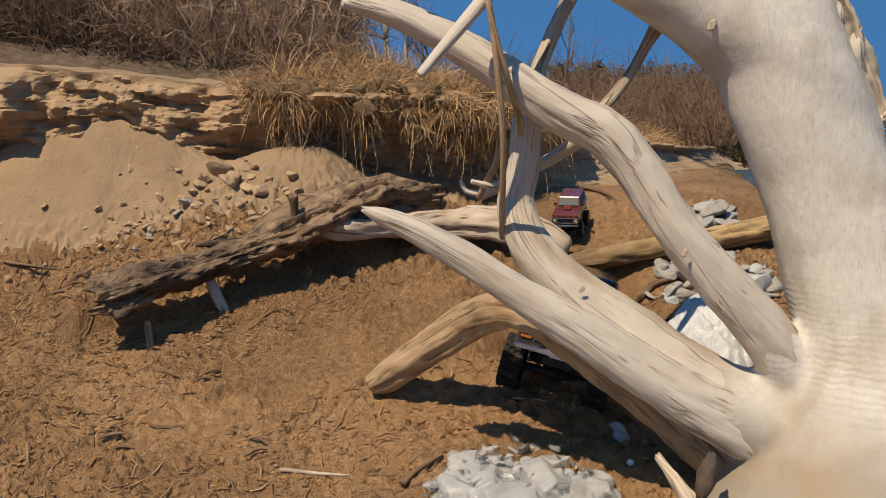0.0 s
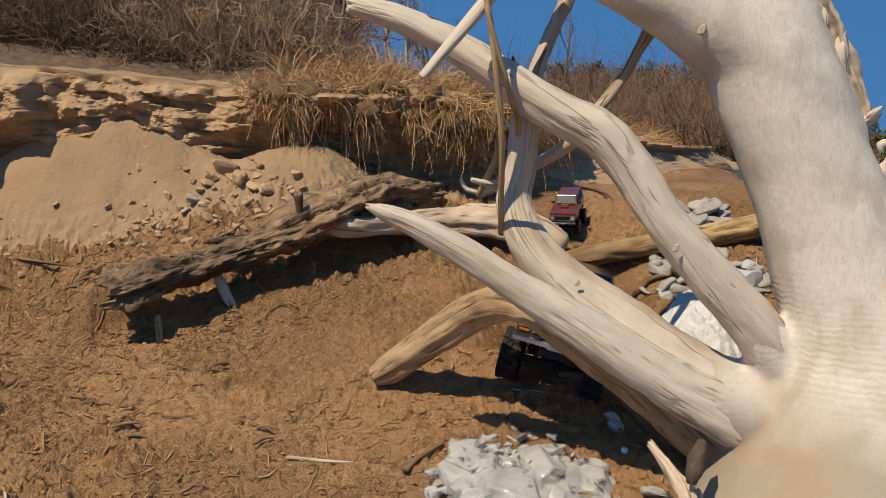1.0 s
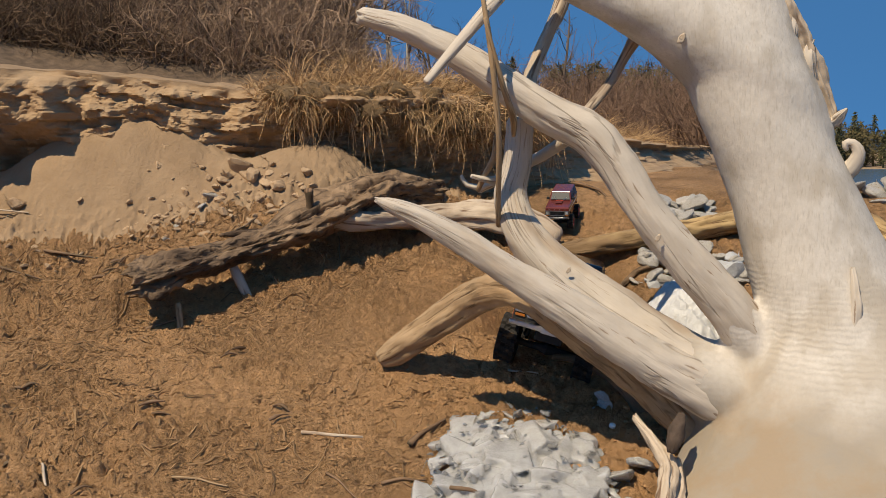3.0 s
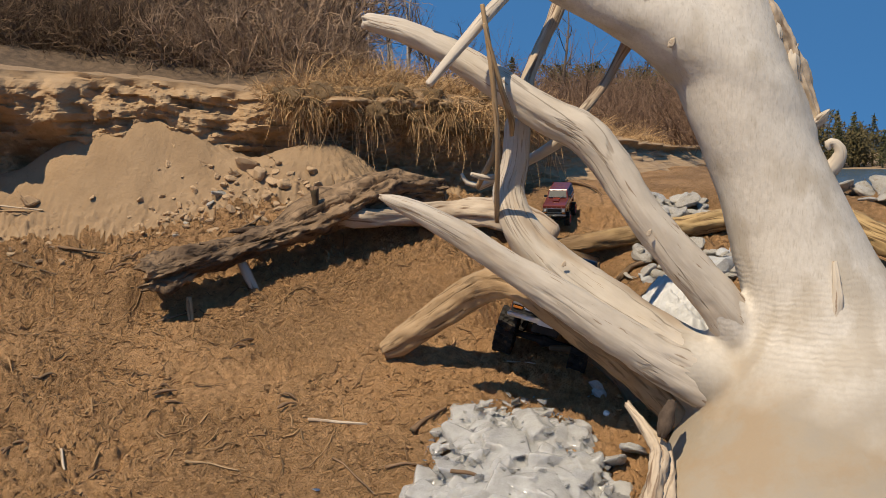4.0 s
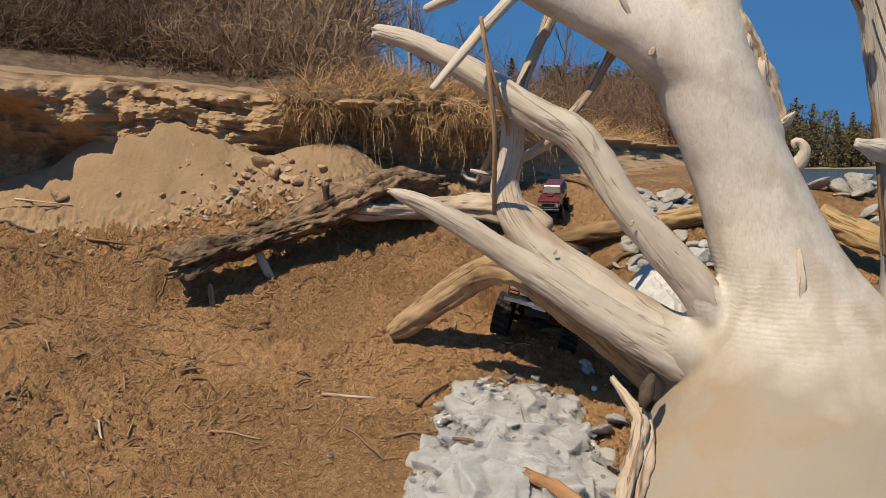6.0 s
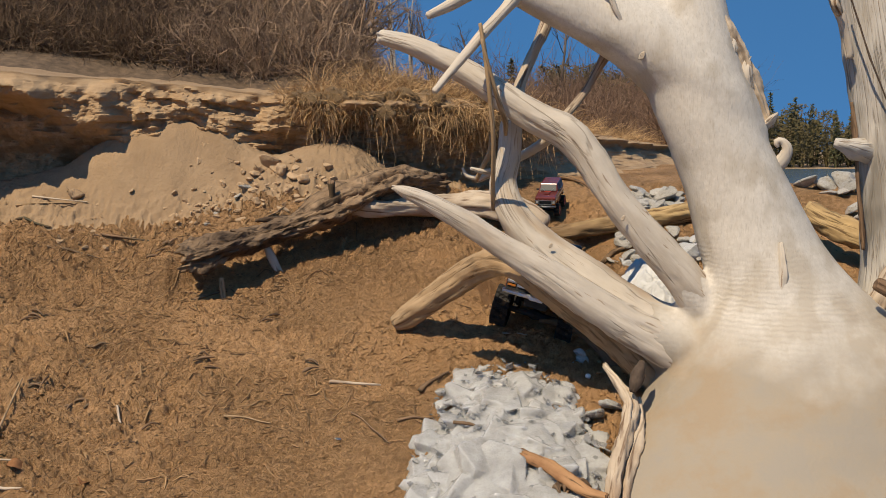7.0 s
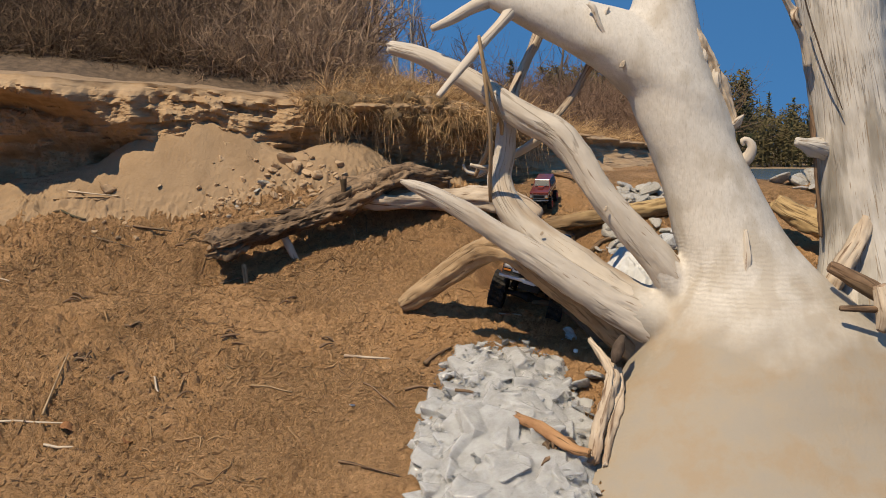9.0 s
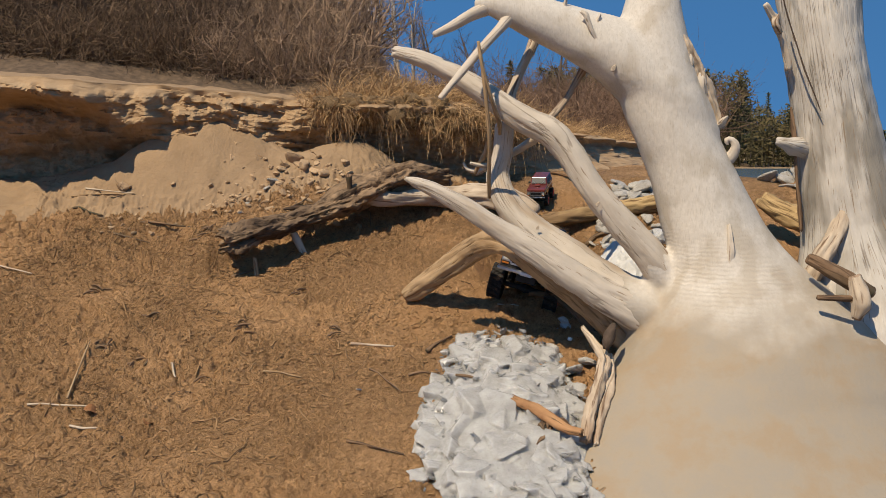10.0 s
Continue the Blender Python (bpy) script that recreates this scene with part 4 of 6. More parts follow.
DIRTY = [chunk_mesh("ice_chunk", 70 + k, M_DIRTYICE, 14, 0.6) for k in range(4)]


def mound(name, cx, cy, rx, ry, h, mat, label, slab=0.03, freq=12, n=110):
    """A heap of slumped slabs that rests on the sand: each slab has its own height and tilt."""
    verts, faces, keep = [], [], []
    for j in range(n + 1):
        for i in range(n + 1):
            u, v = 2 * i / n - 1, 2 * j / n - 1
            x, y = cx + rx * u, cy + ry * v
            d = math.hypot(u, v) * (1 + 0.3 * noise.noise((u * 2.2 + cx * 9, v * 2.2, 3)))
            w = Vector((x * freq + 0.5 * noise.noise((x * 9, y * 9, 1)), y * freq * 0.8, 0.3))
            dist, pts = noise.voronoi(w)
            c = Vector(noise.cell_vector(Vector(pts[0]) * 7.7))
            edge = smoothstep(0.0, 0.10, dist[1] - dist[0])
            rel = w - Vector(pts[0])
            z = h * max(0.0, 1 - d ** 2.4) + slab * ((c.x * 1.1 - 0.2) * (0.55 + 0.45 * edge) + 0.5 * rel.x * (c.y - 0.5) + 0.7 * rel.y * (c.z - 0.7)) * smoothstep(1.0, 0.8, d)
            w2 = Vector((x * freq * 2.7 + 0.4 * noise.noise((x * 20, y * 20, 1)), y * freq * 2.2, 0.7))
            d2, p2 = noise.voronoi(w2)
            c2 = Vector(noise.cell_vector(Vector(p2[0]) * 7.7))
            r2 = w2 - Vector(p2[0])
            z += 0.22 * slab * (c2.x + 0.6 * r2.x * (c2.y - 0.5) + 0.6 * r2.y * (c2.z - 0.5)) * smoothstep(1.0, 0.85, d)
            z += 0.05 * slab * noise.noise((x * 40, y * 40, 1))
            keep.append(d < 1.05)
            verts.append((x, y, ground(x, y) + (z if d < 1 else -0.02)))
    for j in range(n):
        for i in range(n):
            k = j * (n + 1) + i
            q = (k, k + 1, k + n + 2, k + n + 1)
            if any(keep[e] for e in q):
                faces.append(q)
    ob = new(name, mesh_from(name, verts, faces, mat))
    return tagged(ob, label, "ice")


rng = random.Random(5)
near_ice = (0.088, 1.871)


def melt_together(cx, cy, rx, ry, h, rng):
    """Broken plates of ice frozen and melted into one slumped heap on the slope."""
    def shard(m, points, thick):
        bm = bmesh.new()
        for _ in range(points):
            d = Vector((rng.gauss(0, 1), rng.gauss(0, 1), rng.gauss(0, 1))).normalized()
            bm.verts.new((d.x, d.y, thick * (0.6 if d.z > 0 else -0.6) + d.z * thick * 0.4))
        bmesh.ops.convex_hull(bm, input=bm.verts[:])
        bmesh.ops.delete(bm, geom=[v for v in bm.verts if not v.link_faces], context="VERTS")
        bmesh.ops.transform(bm, matrix=m, verts=bm.verts[:])
        return bm
    tilt = math.atan(0.4415)
    core = bmesh.new()
    bmesh.ops.create_icosphere(core, subdivisions=5, radius=1)
    for v in core.verts:
        v.co *= 1 + 0.2 * noise.noise(v.co * 3.0 + Vector((3, 0, 0)))
    bmesh.ops.transform(core, matrix=Matrix.LocRotScale((cx, cy, ground_plain(cx, cy) - 0.012), Euler((tilt, 0, 0)), (rx * 0.9, ry * 0.95, h * 0.85)), verts=core.verts[:])
    pieces = [core]
    while len(pieces) < 520:
        u, v = rng.uniform(-1, 1), rng.uniform(-1, 1)
        d = math.hypot(u, v)
        if d > 0.99:
            continue
        x, y = cx + rx * u, cy + ry * v
        size = rng.choice((0.012, 0.018, 0.030, 0.046, 0.064)) * rng.uniform(0.8, 1.25) * (1.15 - 0.6 * d)
        z = ground_plain(x, y) - 0.012 + h * math.sqrt(max(0.0, 1 - d * d)) * 0.85 + 0.010 * noise.noise((x * 12, y * 12, 2)) - size * 0.25
        turn = Euler((tilt + rng.gauss(-0.05, 0.26), rng.gauss(0, 0.26), 0)).to_matrix() @ Matrix.Rotation(rng.uniform(0, 6.3), 3, "Z")
        pieces.append(shard(Matrix.LocRotScale((x, y, z), turn.to_quaternion(), (size * rng.uniform(0.8, 1.3), size * rng.uniform(0.8, 1.2), size)), rng.randint(9, 15), rng.uniform(0.3, 0.55)))
    heap = fuse("ice_mound", pieces, M_ICEHEAP, None, "", 0.0026)
    heap.modifiers["soft"].iterations = 1
    return tagged(heap, "slumped heap of melting translucent white ice beside driftwood", "ice")


HEAP = (near_ice[0] + 0.01, near_ice[1] - 0.05, 0.225, 0.43, 0.065)
melt_together(*HEAP, rng)
count = 0
while count < 280:
    u, v = rng.uniform(-1, 1), rng.uniform(-1, 1)
    d = math.hypot(u, v)
    if d > 1.04 or d < 0.8 * rng.random():
        continue
    x, y = HEAP[0] + HEAP[2] * u, HEAP[1] + HEAP[3] * v
    size = rng.choice((0.003, 0.004, 0.006, 0.008, 0.011, 0.015))
    z = ground_plain(x, y) - 0.004 + HEAP[4] * 0.85 * math.sqrt(max(0.0, 1 - d * d)) + size * 0.2
    place_chunk("ice_chunk", ICE[rng.randrange(5)], (x, y, z), size, rng, "melting angular chunk of clear ice", "ice", "ice heap by the driftwood")
    count += 1
# clear wet plates in the shade of the root collar
for (x, y), size in (((0.284, 2.047), 0.05), ((0.326, 2.074), 0.04), ((0.241, 2.002), 0.035)):
    ob = new("ice_plate", SLABS[int(size * 200) % 3])
    ob.matrix_world = Matrix.LocRotScale((x, y, ground(x, y) + 0.02), Euler((0.45, 0.1, size * 60)), (size, size, size))
    tagged(ob, "clear grey plate of wet melting ice", "ice", "ice heap by the driftwood")
# ice along the shore, behind the limbs
mound("shore_ice", *(0.505, 2.435), 0.135, 0.115, 0.155, M_SNOW, "smooth white block of shore ice behind driftwood roots", 0.02, 5)
for (x, y), n, spread, size, kinds in (((0.579, 2.723), 24, 0.13, 0.036, SNOWY + DIRTY), ((0.490, 2.736), 6, 0.05, 0.035, DIRTY), ((0.625, 3.03), 46, 0.09, 0.036, DIRTY),
                                       ((1.237, 3.206), 16, 0.10, 0.042, DIRTY), ((0.382, 2.722), 5, 0.05, 0.018, DIRTY), ((0.312, 2.279), 3, 0.03, 0.022, SNOWY), ((1.314, 2.938), 16, 0.12, 0.03, DIRTY), ((-0.689, 2.843), 2, 0.02, 0.024, DIRTY), ((-0.768, 2.796), 2, 0.02, 0.014, DIRTY)):
    for k in range(n):
        px, py = x + rng.uniform(-1, 1) * spread, y + rng.uniform(-1, 1) * spread * 0.9
        sz = size * rng.uniform(0.6, 1.4)
        place_chunk("ice_chunk", rng.choice(kinds), (px, py, ground(px, py) + sz * 0.3), sz, rng, "grey sand-stained chunk of shore ice", "ice", "ice along the shore")

# ---- toy trucks ----
M_BLACK = material("glossy_black_paint", (0.006, 0.008, 0.012), (0.01, 0.013, 0.02), 3, 0.12, 0.0, patch=(0.02, 0.018, 0.015), patch_scale=14, patch_at=0.64, spec=0.6)
M_REDP = material("red_orange_paint", (0.38, 0.045, 0.02), (0.46, 0.06, 0.028), 4, 0.25, 0.0, patch=(0.25, 0.06, 0.03), patch_scale=18, patch_at=0.66, spec=0.5)
M_BLUEP = material("dark_red_body_paint", (0.085, 0.016, 0.012), (0.13, 0.024, 0.017), 4, 0.2, 0.0, spec=0.5)
M_CHROME = material("scuffed_chrome", (0.40, 0.395, 0.385), (0.58, 0.575, 0.56), 12, 0.3, 0.1, 60, metal=1.0)
M_TYRE = material("black_tyre_rubber", (0.012, 0.011, 0.010), (0.03, 0.027, 0.023), 40, 0.85, 0.3, 120, patch=(0.16, 0.10, 0.05), patch_scale=30, patch_at=0.62)
M_RIM = material("red_wheel_ring", (0.50, 0.05, 0.02), (0.62, 0.08, 0.03), 10, 0.35, 0.0, spec=0.5)
M_PLASTIC = material("black_plastic", (0.012, 0.012, 0.012), (0.025, 0.025, 0.025), 20, 0.6, 0.2, 80)
M_GLASS = material("tinted_glass", (0.008, 0.010, 0.012), (0.012, 0.014, 0.016), 3, 0.45, 0.0, spec=0.3)
M_LENS = material("clear_lamp_lens", (0.30, 0.30, 0.30), (0.5, 0.5, 0.5), 40, 0.1, 0.3, 60, spec=0.8)
M_WHITE = material("white_sticker", (0.74, 0.74, 0.72), (0.82, 0.82, 0.80), 20, 0.5, 0.0)
M_AMBER = material("amber_lamp", (0.28, 0.09, 0.015), (0.34, 0.12, 0.02), 10, 0.3, 0.0)


def box_bm(x0, x1, y0, y1, z0, z1, bevel=0.004, taper=None):
    bm = bmesh.new()
    bmesh.ops.create_cube(bm, size=1)
    for v in bm.verts:
        u = v.co.copy()
        v.co = Vector((x0 + (u.x + 0.5) * (x1 - x0), y0 + (u.y + 0.5) * (y1 - y0), z0 + (u.z + 0.5) * (z1 - z0)))
        if taper and u.z > 0:
            v.co.x += taper[0] if u.x < 0 else taper[1]
            v.co.y *= taper[2]
    if bevel:
        bmesh.ops.bevel(bm, geom=bm.edges[:], offset=bevel, segments=2, affect="EDGES", profile=0.6)
    return bm


def extrude_profile(profile, y0, y1, bevel=0.004, cut=()):
    """Closed side profile in x, z drawn out from y0 to y1."""
    bm = bmesh.new()
    a = [bm.verts.new((x, y0, z)) for x, z in profile]
    b = [bm.verts.new((x, y1, z)) for x, z in profile]
    n = len(a)
    bm.faces.new(a)
    bm.faces.new(b[::-1])
    for i in range(n):
        bm.faces.new((a[i], b[i], b[(i + 1) % n], a[(i + 1) % n]))
    bmesh.ops.recalc_face_normals(bm, faces=bm.faces[:])
    if bevel:
        bmesh.ops.bevel(bm, geom=[e for e in bm.edges if abs(e.verts[0].co.y - e.verts[1].co.y) < 1e-6], offset=bevel, segments=2, affect="EDGES", profile=0.6)
    bmesh.ops.triangulate(bm, faces=[f for f in bm.faces if len(f.verts) > 4])
    return bm


def lathe(profile, seg=28):
    """Profile of (axial y, radius) turned about the y axis."""
    bm = bmesh.new()
    rings = [[bm.verts.new((r * math.cos(2 * math.pi * k / seg), y, r * math.sin(2 * math.pi * k / seg))) for k in range(seg)] for y, r in profile]
    for i in range(len(rings) - 1):
        for k in range(seg):
            bm.faces.new((rings[i][k], rings[i + 1][k], rings[i + 1][(k + 1) % seg], rings[i][(k + 1) % seg]))
    bmesh.ops.recalc_face_normals(bm, faces=bm.faces[:])
    return bm


def tyre_bm(R=0.060, W=0.048):
    """One ring with moulded tread blocks."""
    h = W / 2
    rows = [(-0.80, 0.58, 0), (-1.0, 0.70, 0), (-1.0, 0.84, 0), (-1.04, 0.92, 1), (-0.95, 0.97, 2), (-0.55, 0.97, 2), (-0.5, 0.94, 3), (-0.08, 0.94, 3), (0.08, 0.94, 4), (0.5, 0.94, 4), (0.55, 0.97, 5), (0.95, 0.97, 5), (1.04, 0.92, 1), (1.0, 0.84, 0), (1.0, 0.70, 0), (0.80, 0.58, 0)]
    seg = 96
    bm = bmesh.new()
    rings = []
    for y, r, kind in rows:
        ring = []
        for k in range(seg):
            block = (k + {0: 0, 1: 0, 2: 0, 3: 1, 4: 2, 5: 3}[kind]) % 6 < 4
            rr = r + ((0.07 if block else -0.04) if kind else 0)
            a = 2 * math.pi * k / seg
            ring.append(bm.verts.new((R * rr * math.cos(a), y * h, R * rr * math.sin(a))))
        rings.append(ring)
    for i in range(len(rings) - 1):
        for k in range(seg):
            bm.faces.new((rings[i][k], rings[i + 1][k], rings[i + 1][(k + 1) % seg], rings[i][(k + 1) % seg]))
    bmesh.ops.recalc_face_normals(bm, faces=bm.faces[:])
    return bm


def toy_truck(label, lower_paint, upper_paint, sticker=True):
    """Scale-model off-roader, 0.56 m long before scaling, nose towards -y; origin on the ground under its middle."""
    car = empty("toy_truck")
    tagged(car, label, "toy truck", "scale-model trucks on the beach")
    hw = 0.098
    flip = Matrix.Rotation(-math.pi / 2, 4, "Z")

    def add(name, bm, mat, parent=car, lab="", lift=0.016):
        bmesh.ops.translate(bm, verts=bm.verts[:], vec=(0, 0, lift))
        bmesh.ops.transform(bm, matrix=flip, verts=bm.verts[:])
        return part(name, bm, mat, parent, lab, smooth=False)
    # profiles: x forward, z up; arches cut into the lower body
    def arch(cx, r=0.072, z=0.062, n=9, z0=0.095):
        a0 = math.asin((z0 - z) / r)
        return [(cx + r * math.cos(a0 + (math.pi - 2 * a0) * k / (n - 1)), z + r * math.sin(a0 + (math.pi - 2 * a0) * k / (n - 1))) for k in range(n)]
    low = [(0.255, 0.105), (0.255, 0.160), (-0.245, 0.160), (-0.245, 0.110), (-0.23, 0.095)] + arch(-0.158)[::-1] + arch(0.158)[::-1] + [(0.245, 0.098)]
    body = add("body", extrude_profile(low, -hw, hw, 0.004), lower_paint, car, "red-orange lower body" if sticker else "")
    up = [(0.257, 0.162), (0.257, 0.184), (0.245, 0.193), (0.10, 0.205), (-0.245, 0.203), (-0.248, 0.162)]
    add("hood", extrude_profile(up, -hw, hw, 0.006), upper_paint, car, "glossy black hood with four pale letters' shapes" if sticker else "")
    bm = box_bm(0.02, 0.17, -0.028, 0.028, 0.203, 0.211, 0.004)
    add("hood_scoop", bm, upper_paint)
    cab = box_bm(-0.242, 0.075, -hw + 0.004, hw - 0.004, 0.204, 0.272, 0.007, (0.022, -0.045, 0.86))
    roof = add("cabin", cab, upper_paint, car, "black cabin and roof")
    # panes sit a little proud of the cabin
    ws = bmesh.new()
    q = [ws.verts.new(v) for v in ((0.0735, -0.080, 0.212), (0.0735, 0.080, 0.212), (0.0365, 0.071, 0.262), (0.0365, -0.071, 0.262))]
    ws.faces.new(q)
    bmesh.ops.translate(ws, verts=ws.verts[:], vec=(0.0045, 0, 0.002))
    add("windscreen", ws, M_GLASS, roof, "dark windscreen")
    for s in (-1, 1):
        for x0, x1 in ((-0.05, 0.035), (-0.215, -0.065)):
            g = bmesh.new()
            pts = ((x0, s * 0.0945, 0.212), (x1 + (0.018 if x1 > 0 else 0), s * 0.0945, 0.212), (x1 - (0.012 if x1 > 0 else 0), s * 0.0838, 0.261), (x0 + (0.012 if x0 < -0.1 else 0), s * 0.0838, 0.261))
            g.faces.new([g.verts.new(p) for p in (pts if s < 0 else pts[::-1])])
            add("side_window", g, M_GLASS, roof)
        add("trim_strip", box_bm(-0.246, 0.250, s * (hw + 0.0005) - 0.0015, s * (hw + 0.0005) + 0.0015, 0.157, 0.165, 0.0006), M_CHROME, body, "chrome side strip")
        m = box_bm(0.035, 0.058, s * 0.108 - 0.012, s * 0.108 + 0.012, 0.207, 0.225, 0.003)
        add("side_mirror", m, M_PLASTIC)
        w = sweep([(0.10, s * 0.02, 0.207, 0.0014), (0.075, s * 0.045, 0.222, 0.0014), (0.065, s * 0.055, 0.235, 0.0012)], 6, 0.02, 0, lobes=0)
        add("wiper", w, M_CHROME, roof)
    # front
    add("front_panel", box_bm(0.246, 0.2565, -hw + 0.001, hw - 0.001, 0.104, 0.163, 0.002), M_PLASTIC, car, "black front panel")
    add("grille", box_bm(0.252, 0.259, -0.058, 0.058, 0.128, 0.160, 0.002), M_PLASTIC, car, "black slatted grille")
    gr = car.children[-1]
    for k in range(5):
        add("slat", box_bm(0.258, 0.2615, -0.056, 0.056, 0.1315 + 0.006 * k, 0.1335 + 0.006 * k, 0), M_PLASTIC, gr)
    fr = box_bm(0.253, 0.262, -0.096, 0.096, 0.158, 0.165, 0.002)
    add("grille_frame", fr, M_CHROME, car, "chrome grille surround")
    add("grille_frame", box_bm(0.254, 0.262, -0.062, 0.062, 0.122, 0.128, 0.001), M_CHROME)
    for s in (-1, 1):
        add("grille_frame", box_bm(0.254, 0.262, s * 0.061 - 0.003, s * 0.061 + 0.003, 0.126, 0.160, 0.001), M_CHROME)
        bez = add("headlight", box_bm(0.253, 0.260, s * 0.080 - 0.015, s * 0.080 + 0.015, 0.130, 0.158, 0.002), M_CHROME, car, "square chrome headlight")
        add("lens", box_bm(0.258, 0.262, s * 0.080 - 0.010, s * 0.080 + 0.010, 0.1345, 0.1545, 0.002), M_LENS, bez)
        add("indicator", box_bm(0.255, 0.261, s * 0.080 - 0.012, s * 0.080 + 0.012, 0.121, 0.127, 0.001), M_AMBER)
    bum = add("front_bumper", box_bm(0.262, 0.274, -0.102, 0.102, 0.098, 0.112, 0.004), M_CHROME, car, "scuffed chrome bumper")
    add("plate", box_bm(0.273, 0.277, -0.02, 0.02, 0.096, 0.108, 0.001), M_CHROME, bum)
    add("rear_bumper", box_bm(-0.270, -0.256, -0.10, 0.10, 0.098, 0.116, 0.004), M_CHROME)
    for k in range(4):
        add("badge_letter", box_bm(0.2585, 0.2605, -0.066 + 0.044 * k - 0.0032, -0.066 + 0.044 * k + 0.0032, 0.171, 0.178, 0.001), M_CHROME, car)
    add("hood_badge", sweep([(0.115, -0.03, 0.213, 0.002), (0.107, 0.0, 0.214, 0.002), (0.115, 0.03, 0.213, 0.002)], 6, 0.02, 0, lobes=0), M_RIM)
    if sticker:
        for s in (-1, 1):
            st = add("sticker", box_bm(0.0, 0.06, s * (hw + 0.0015) - 0.001, s * (hw + 0.0015) + 0.001, 0.112, 0.150, 0.0008), M_WHITE, body, "white sticker with red bars")
            for k in range(4):
                add("bar", box_bm(0.006 + 0.012 * k, 0.014 + 0.012 * k, s * (hw + 0.003) - 0.0006, s * (hw + 0.003) + 0.0006, 0.124, 0.140, 0), M_REDP, st)
    # running gear
    add("chassis", box_bm(-0.22, 0.235, -0.035, 0.035, 0.070, 0.098, 0.004), M_PLASTIC)
    for ax in (-0.158, 0.158):
        add("axle", sweep([(ax, -0.095, 0.060, 0.009), (ax, -0.02, 0.060, 0.010), (ax, 0.0, 0.060, 0.018), (ax, 0.025, 0.060, 0.010), (ax, 0.095, 0.060, 0.009)], 10, 0.012, 0, lobes=0), M_PLASTIC, lift=0.0)
        for s in (-1, 1):
            add("shock", sweep([(ax + 0.01, s * 0.06, 0.066, 0.007), (ax - 0.01, s * 0.048, 0.13, 0.007)], 8, 0.02, 0, lobes=0), M_PLASTIC)
            w = empty("wheel")
            w.parent = car
            bmesh_t = tyre_bm()
            t = part("wheel", bmesh_t, M_TYRE, car, "chunky black off-road tyre with red ring", smooth=False)
            bpy.data.objects.remove(w)
            t.matrix_basis = flip @ Matrix.Translation((ax, s * 0.1, 0.061))
            o = s * 0.0235
            ring = lathe([(o * 0.2, 0.034), (o * 0.9, 0.037), (o * 1.05, 0.0375), (o * 1.05, 0.030), (o * 0.85, 0.028), (o * 0.3, 0.026)], 28)
            part("rim", ring, M_RIM, t, "red bead ring")
            hub = lathe([(o * 0.25, 0.027), (o * 0.35, 0.018), (o * 0.65, 0.009), (o * 0.95, 0.008), (o * 0.95, 0.0005)], 20)
            part("hub", hub, M_PLASTIC, t)
    return car


def set_on_slope(car, at, heading, nose, roll, scale=1.0):
    """heading: degrees turned from facing -y; nose down and roll in degrees."""
    car.matrix_world = Matrix.LocRotScale(at, (Matrix.Rotation(radians(heading), 3, "Z") @ Matrix.Rotation(radians(roll), 3, "Y") @ Matrix.Rotation(radians(nose), 3, "X")).to_euler(), (scale,) * 3)


TRUCK_AT = (0.180, 2.500, 0.372)
truck = toy_truck("black and red-orange scale-model off-road truck rolling down the sand under driftwood", M_REDP, M_BLACK)
set_on_slope(truck, TRUCK_AT, -10, -4, 14, 0.86)
second = toy_truck("dark red scale-model off-road truck on sand behind driftwood", M_BLUEP, M_BLUEP, False)
SX, SY = (0.259, 2.990)
# shrunk to fit the camera's view at this distance
set_on_slope(second, (SX, SY, ground(SX, SY) + 0.002), -14, 12, 0, 0.32)

# ---- plants ----
def twig_material(name, dark, light, rough=0.9):
    """Colour varies from twig to twig and from plant to plant."""
    m = bpy.data.materials.new(name)
    m.use_nodes = True
    N, L = m.node_tree.nodes, m.node_tree.links
    geo, oi = N.new("ShaderNodeNewGeometry"), N.new("ShaderNodeObjectInfo")
    add = N.new("ShaderNodeMath")
    add.operation = "MULTIPLY_ADD"
    L.new(oi.outputs["Random"], add.inputs[0])
    add.inputs[1].default_value = 0.3
    L.new(geo.outputs["Random Per Island"], add.inputs[2])
    ramp = N.new("ShaderNodeValToRGB")
    ramp.color_ramp.elements[0].color, ramp.color_ramp.elements[1].color = (*dark, 1), (*light, 1)
    ramp.color_ramp.elements[1].position = 1.2 / 1.3
    L.new(add.outputs[0], ramp.inputs[0])
    L.new(ramp.outputs[0], N["Principled BSDF"].inputs["Base Color"])
    N["Principled BSDF"].inputs["Roughness"].default_value = rough
    N["Principled BSDF"].inputs["Specular IOR Level"].default_value = 0.15
    return m


M_TWIG = twig_material("bare_brush_twigs", (0.022, 0.014, 0.009), (0.18, 0.118, 0.072))
M_TWIGPALE = twig_material("pale_brown_brush_twigs", (0.05, 0.032, 0.022), (0.34, 0.231, 0.15))
M_RUST = twig_material("red_brown_brush", (0.07, 0.042, 0.028), (0.20, 0.125, 0.082))
M_STRAW = twig_material("dry_straw_grass", (0.14, 0.075, 0.032), (0.55, 0.355, 0.175), 0.8)
M_BIRCH = twig_material("pale_birch_bark", (0.30, 0.25, 0.20), (0.48, 0.42, 0.35))
M_BARK = twig_material("dark_tree_bark", (0.06, 0.045, 0.035), (0.14, 0.105, 0.08))
M_NEEDLE = twig_material("evergreen_needles", (0.026, 0.029, 0.013), (0.095, 0.09, 0.04))
M_OLIVE = twig_material("olive_evergreen_needles", (0.050, 0.042, 0.018), (0.115, 0.089, 0.039))


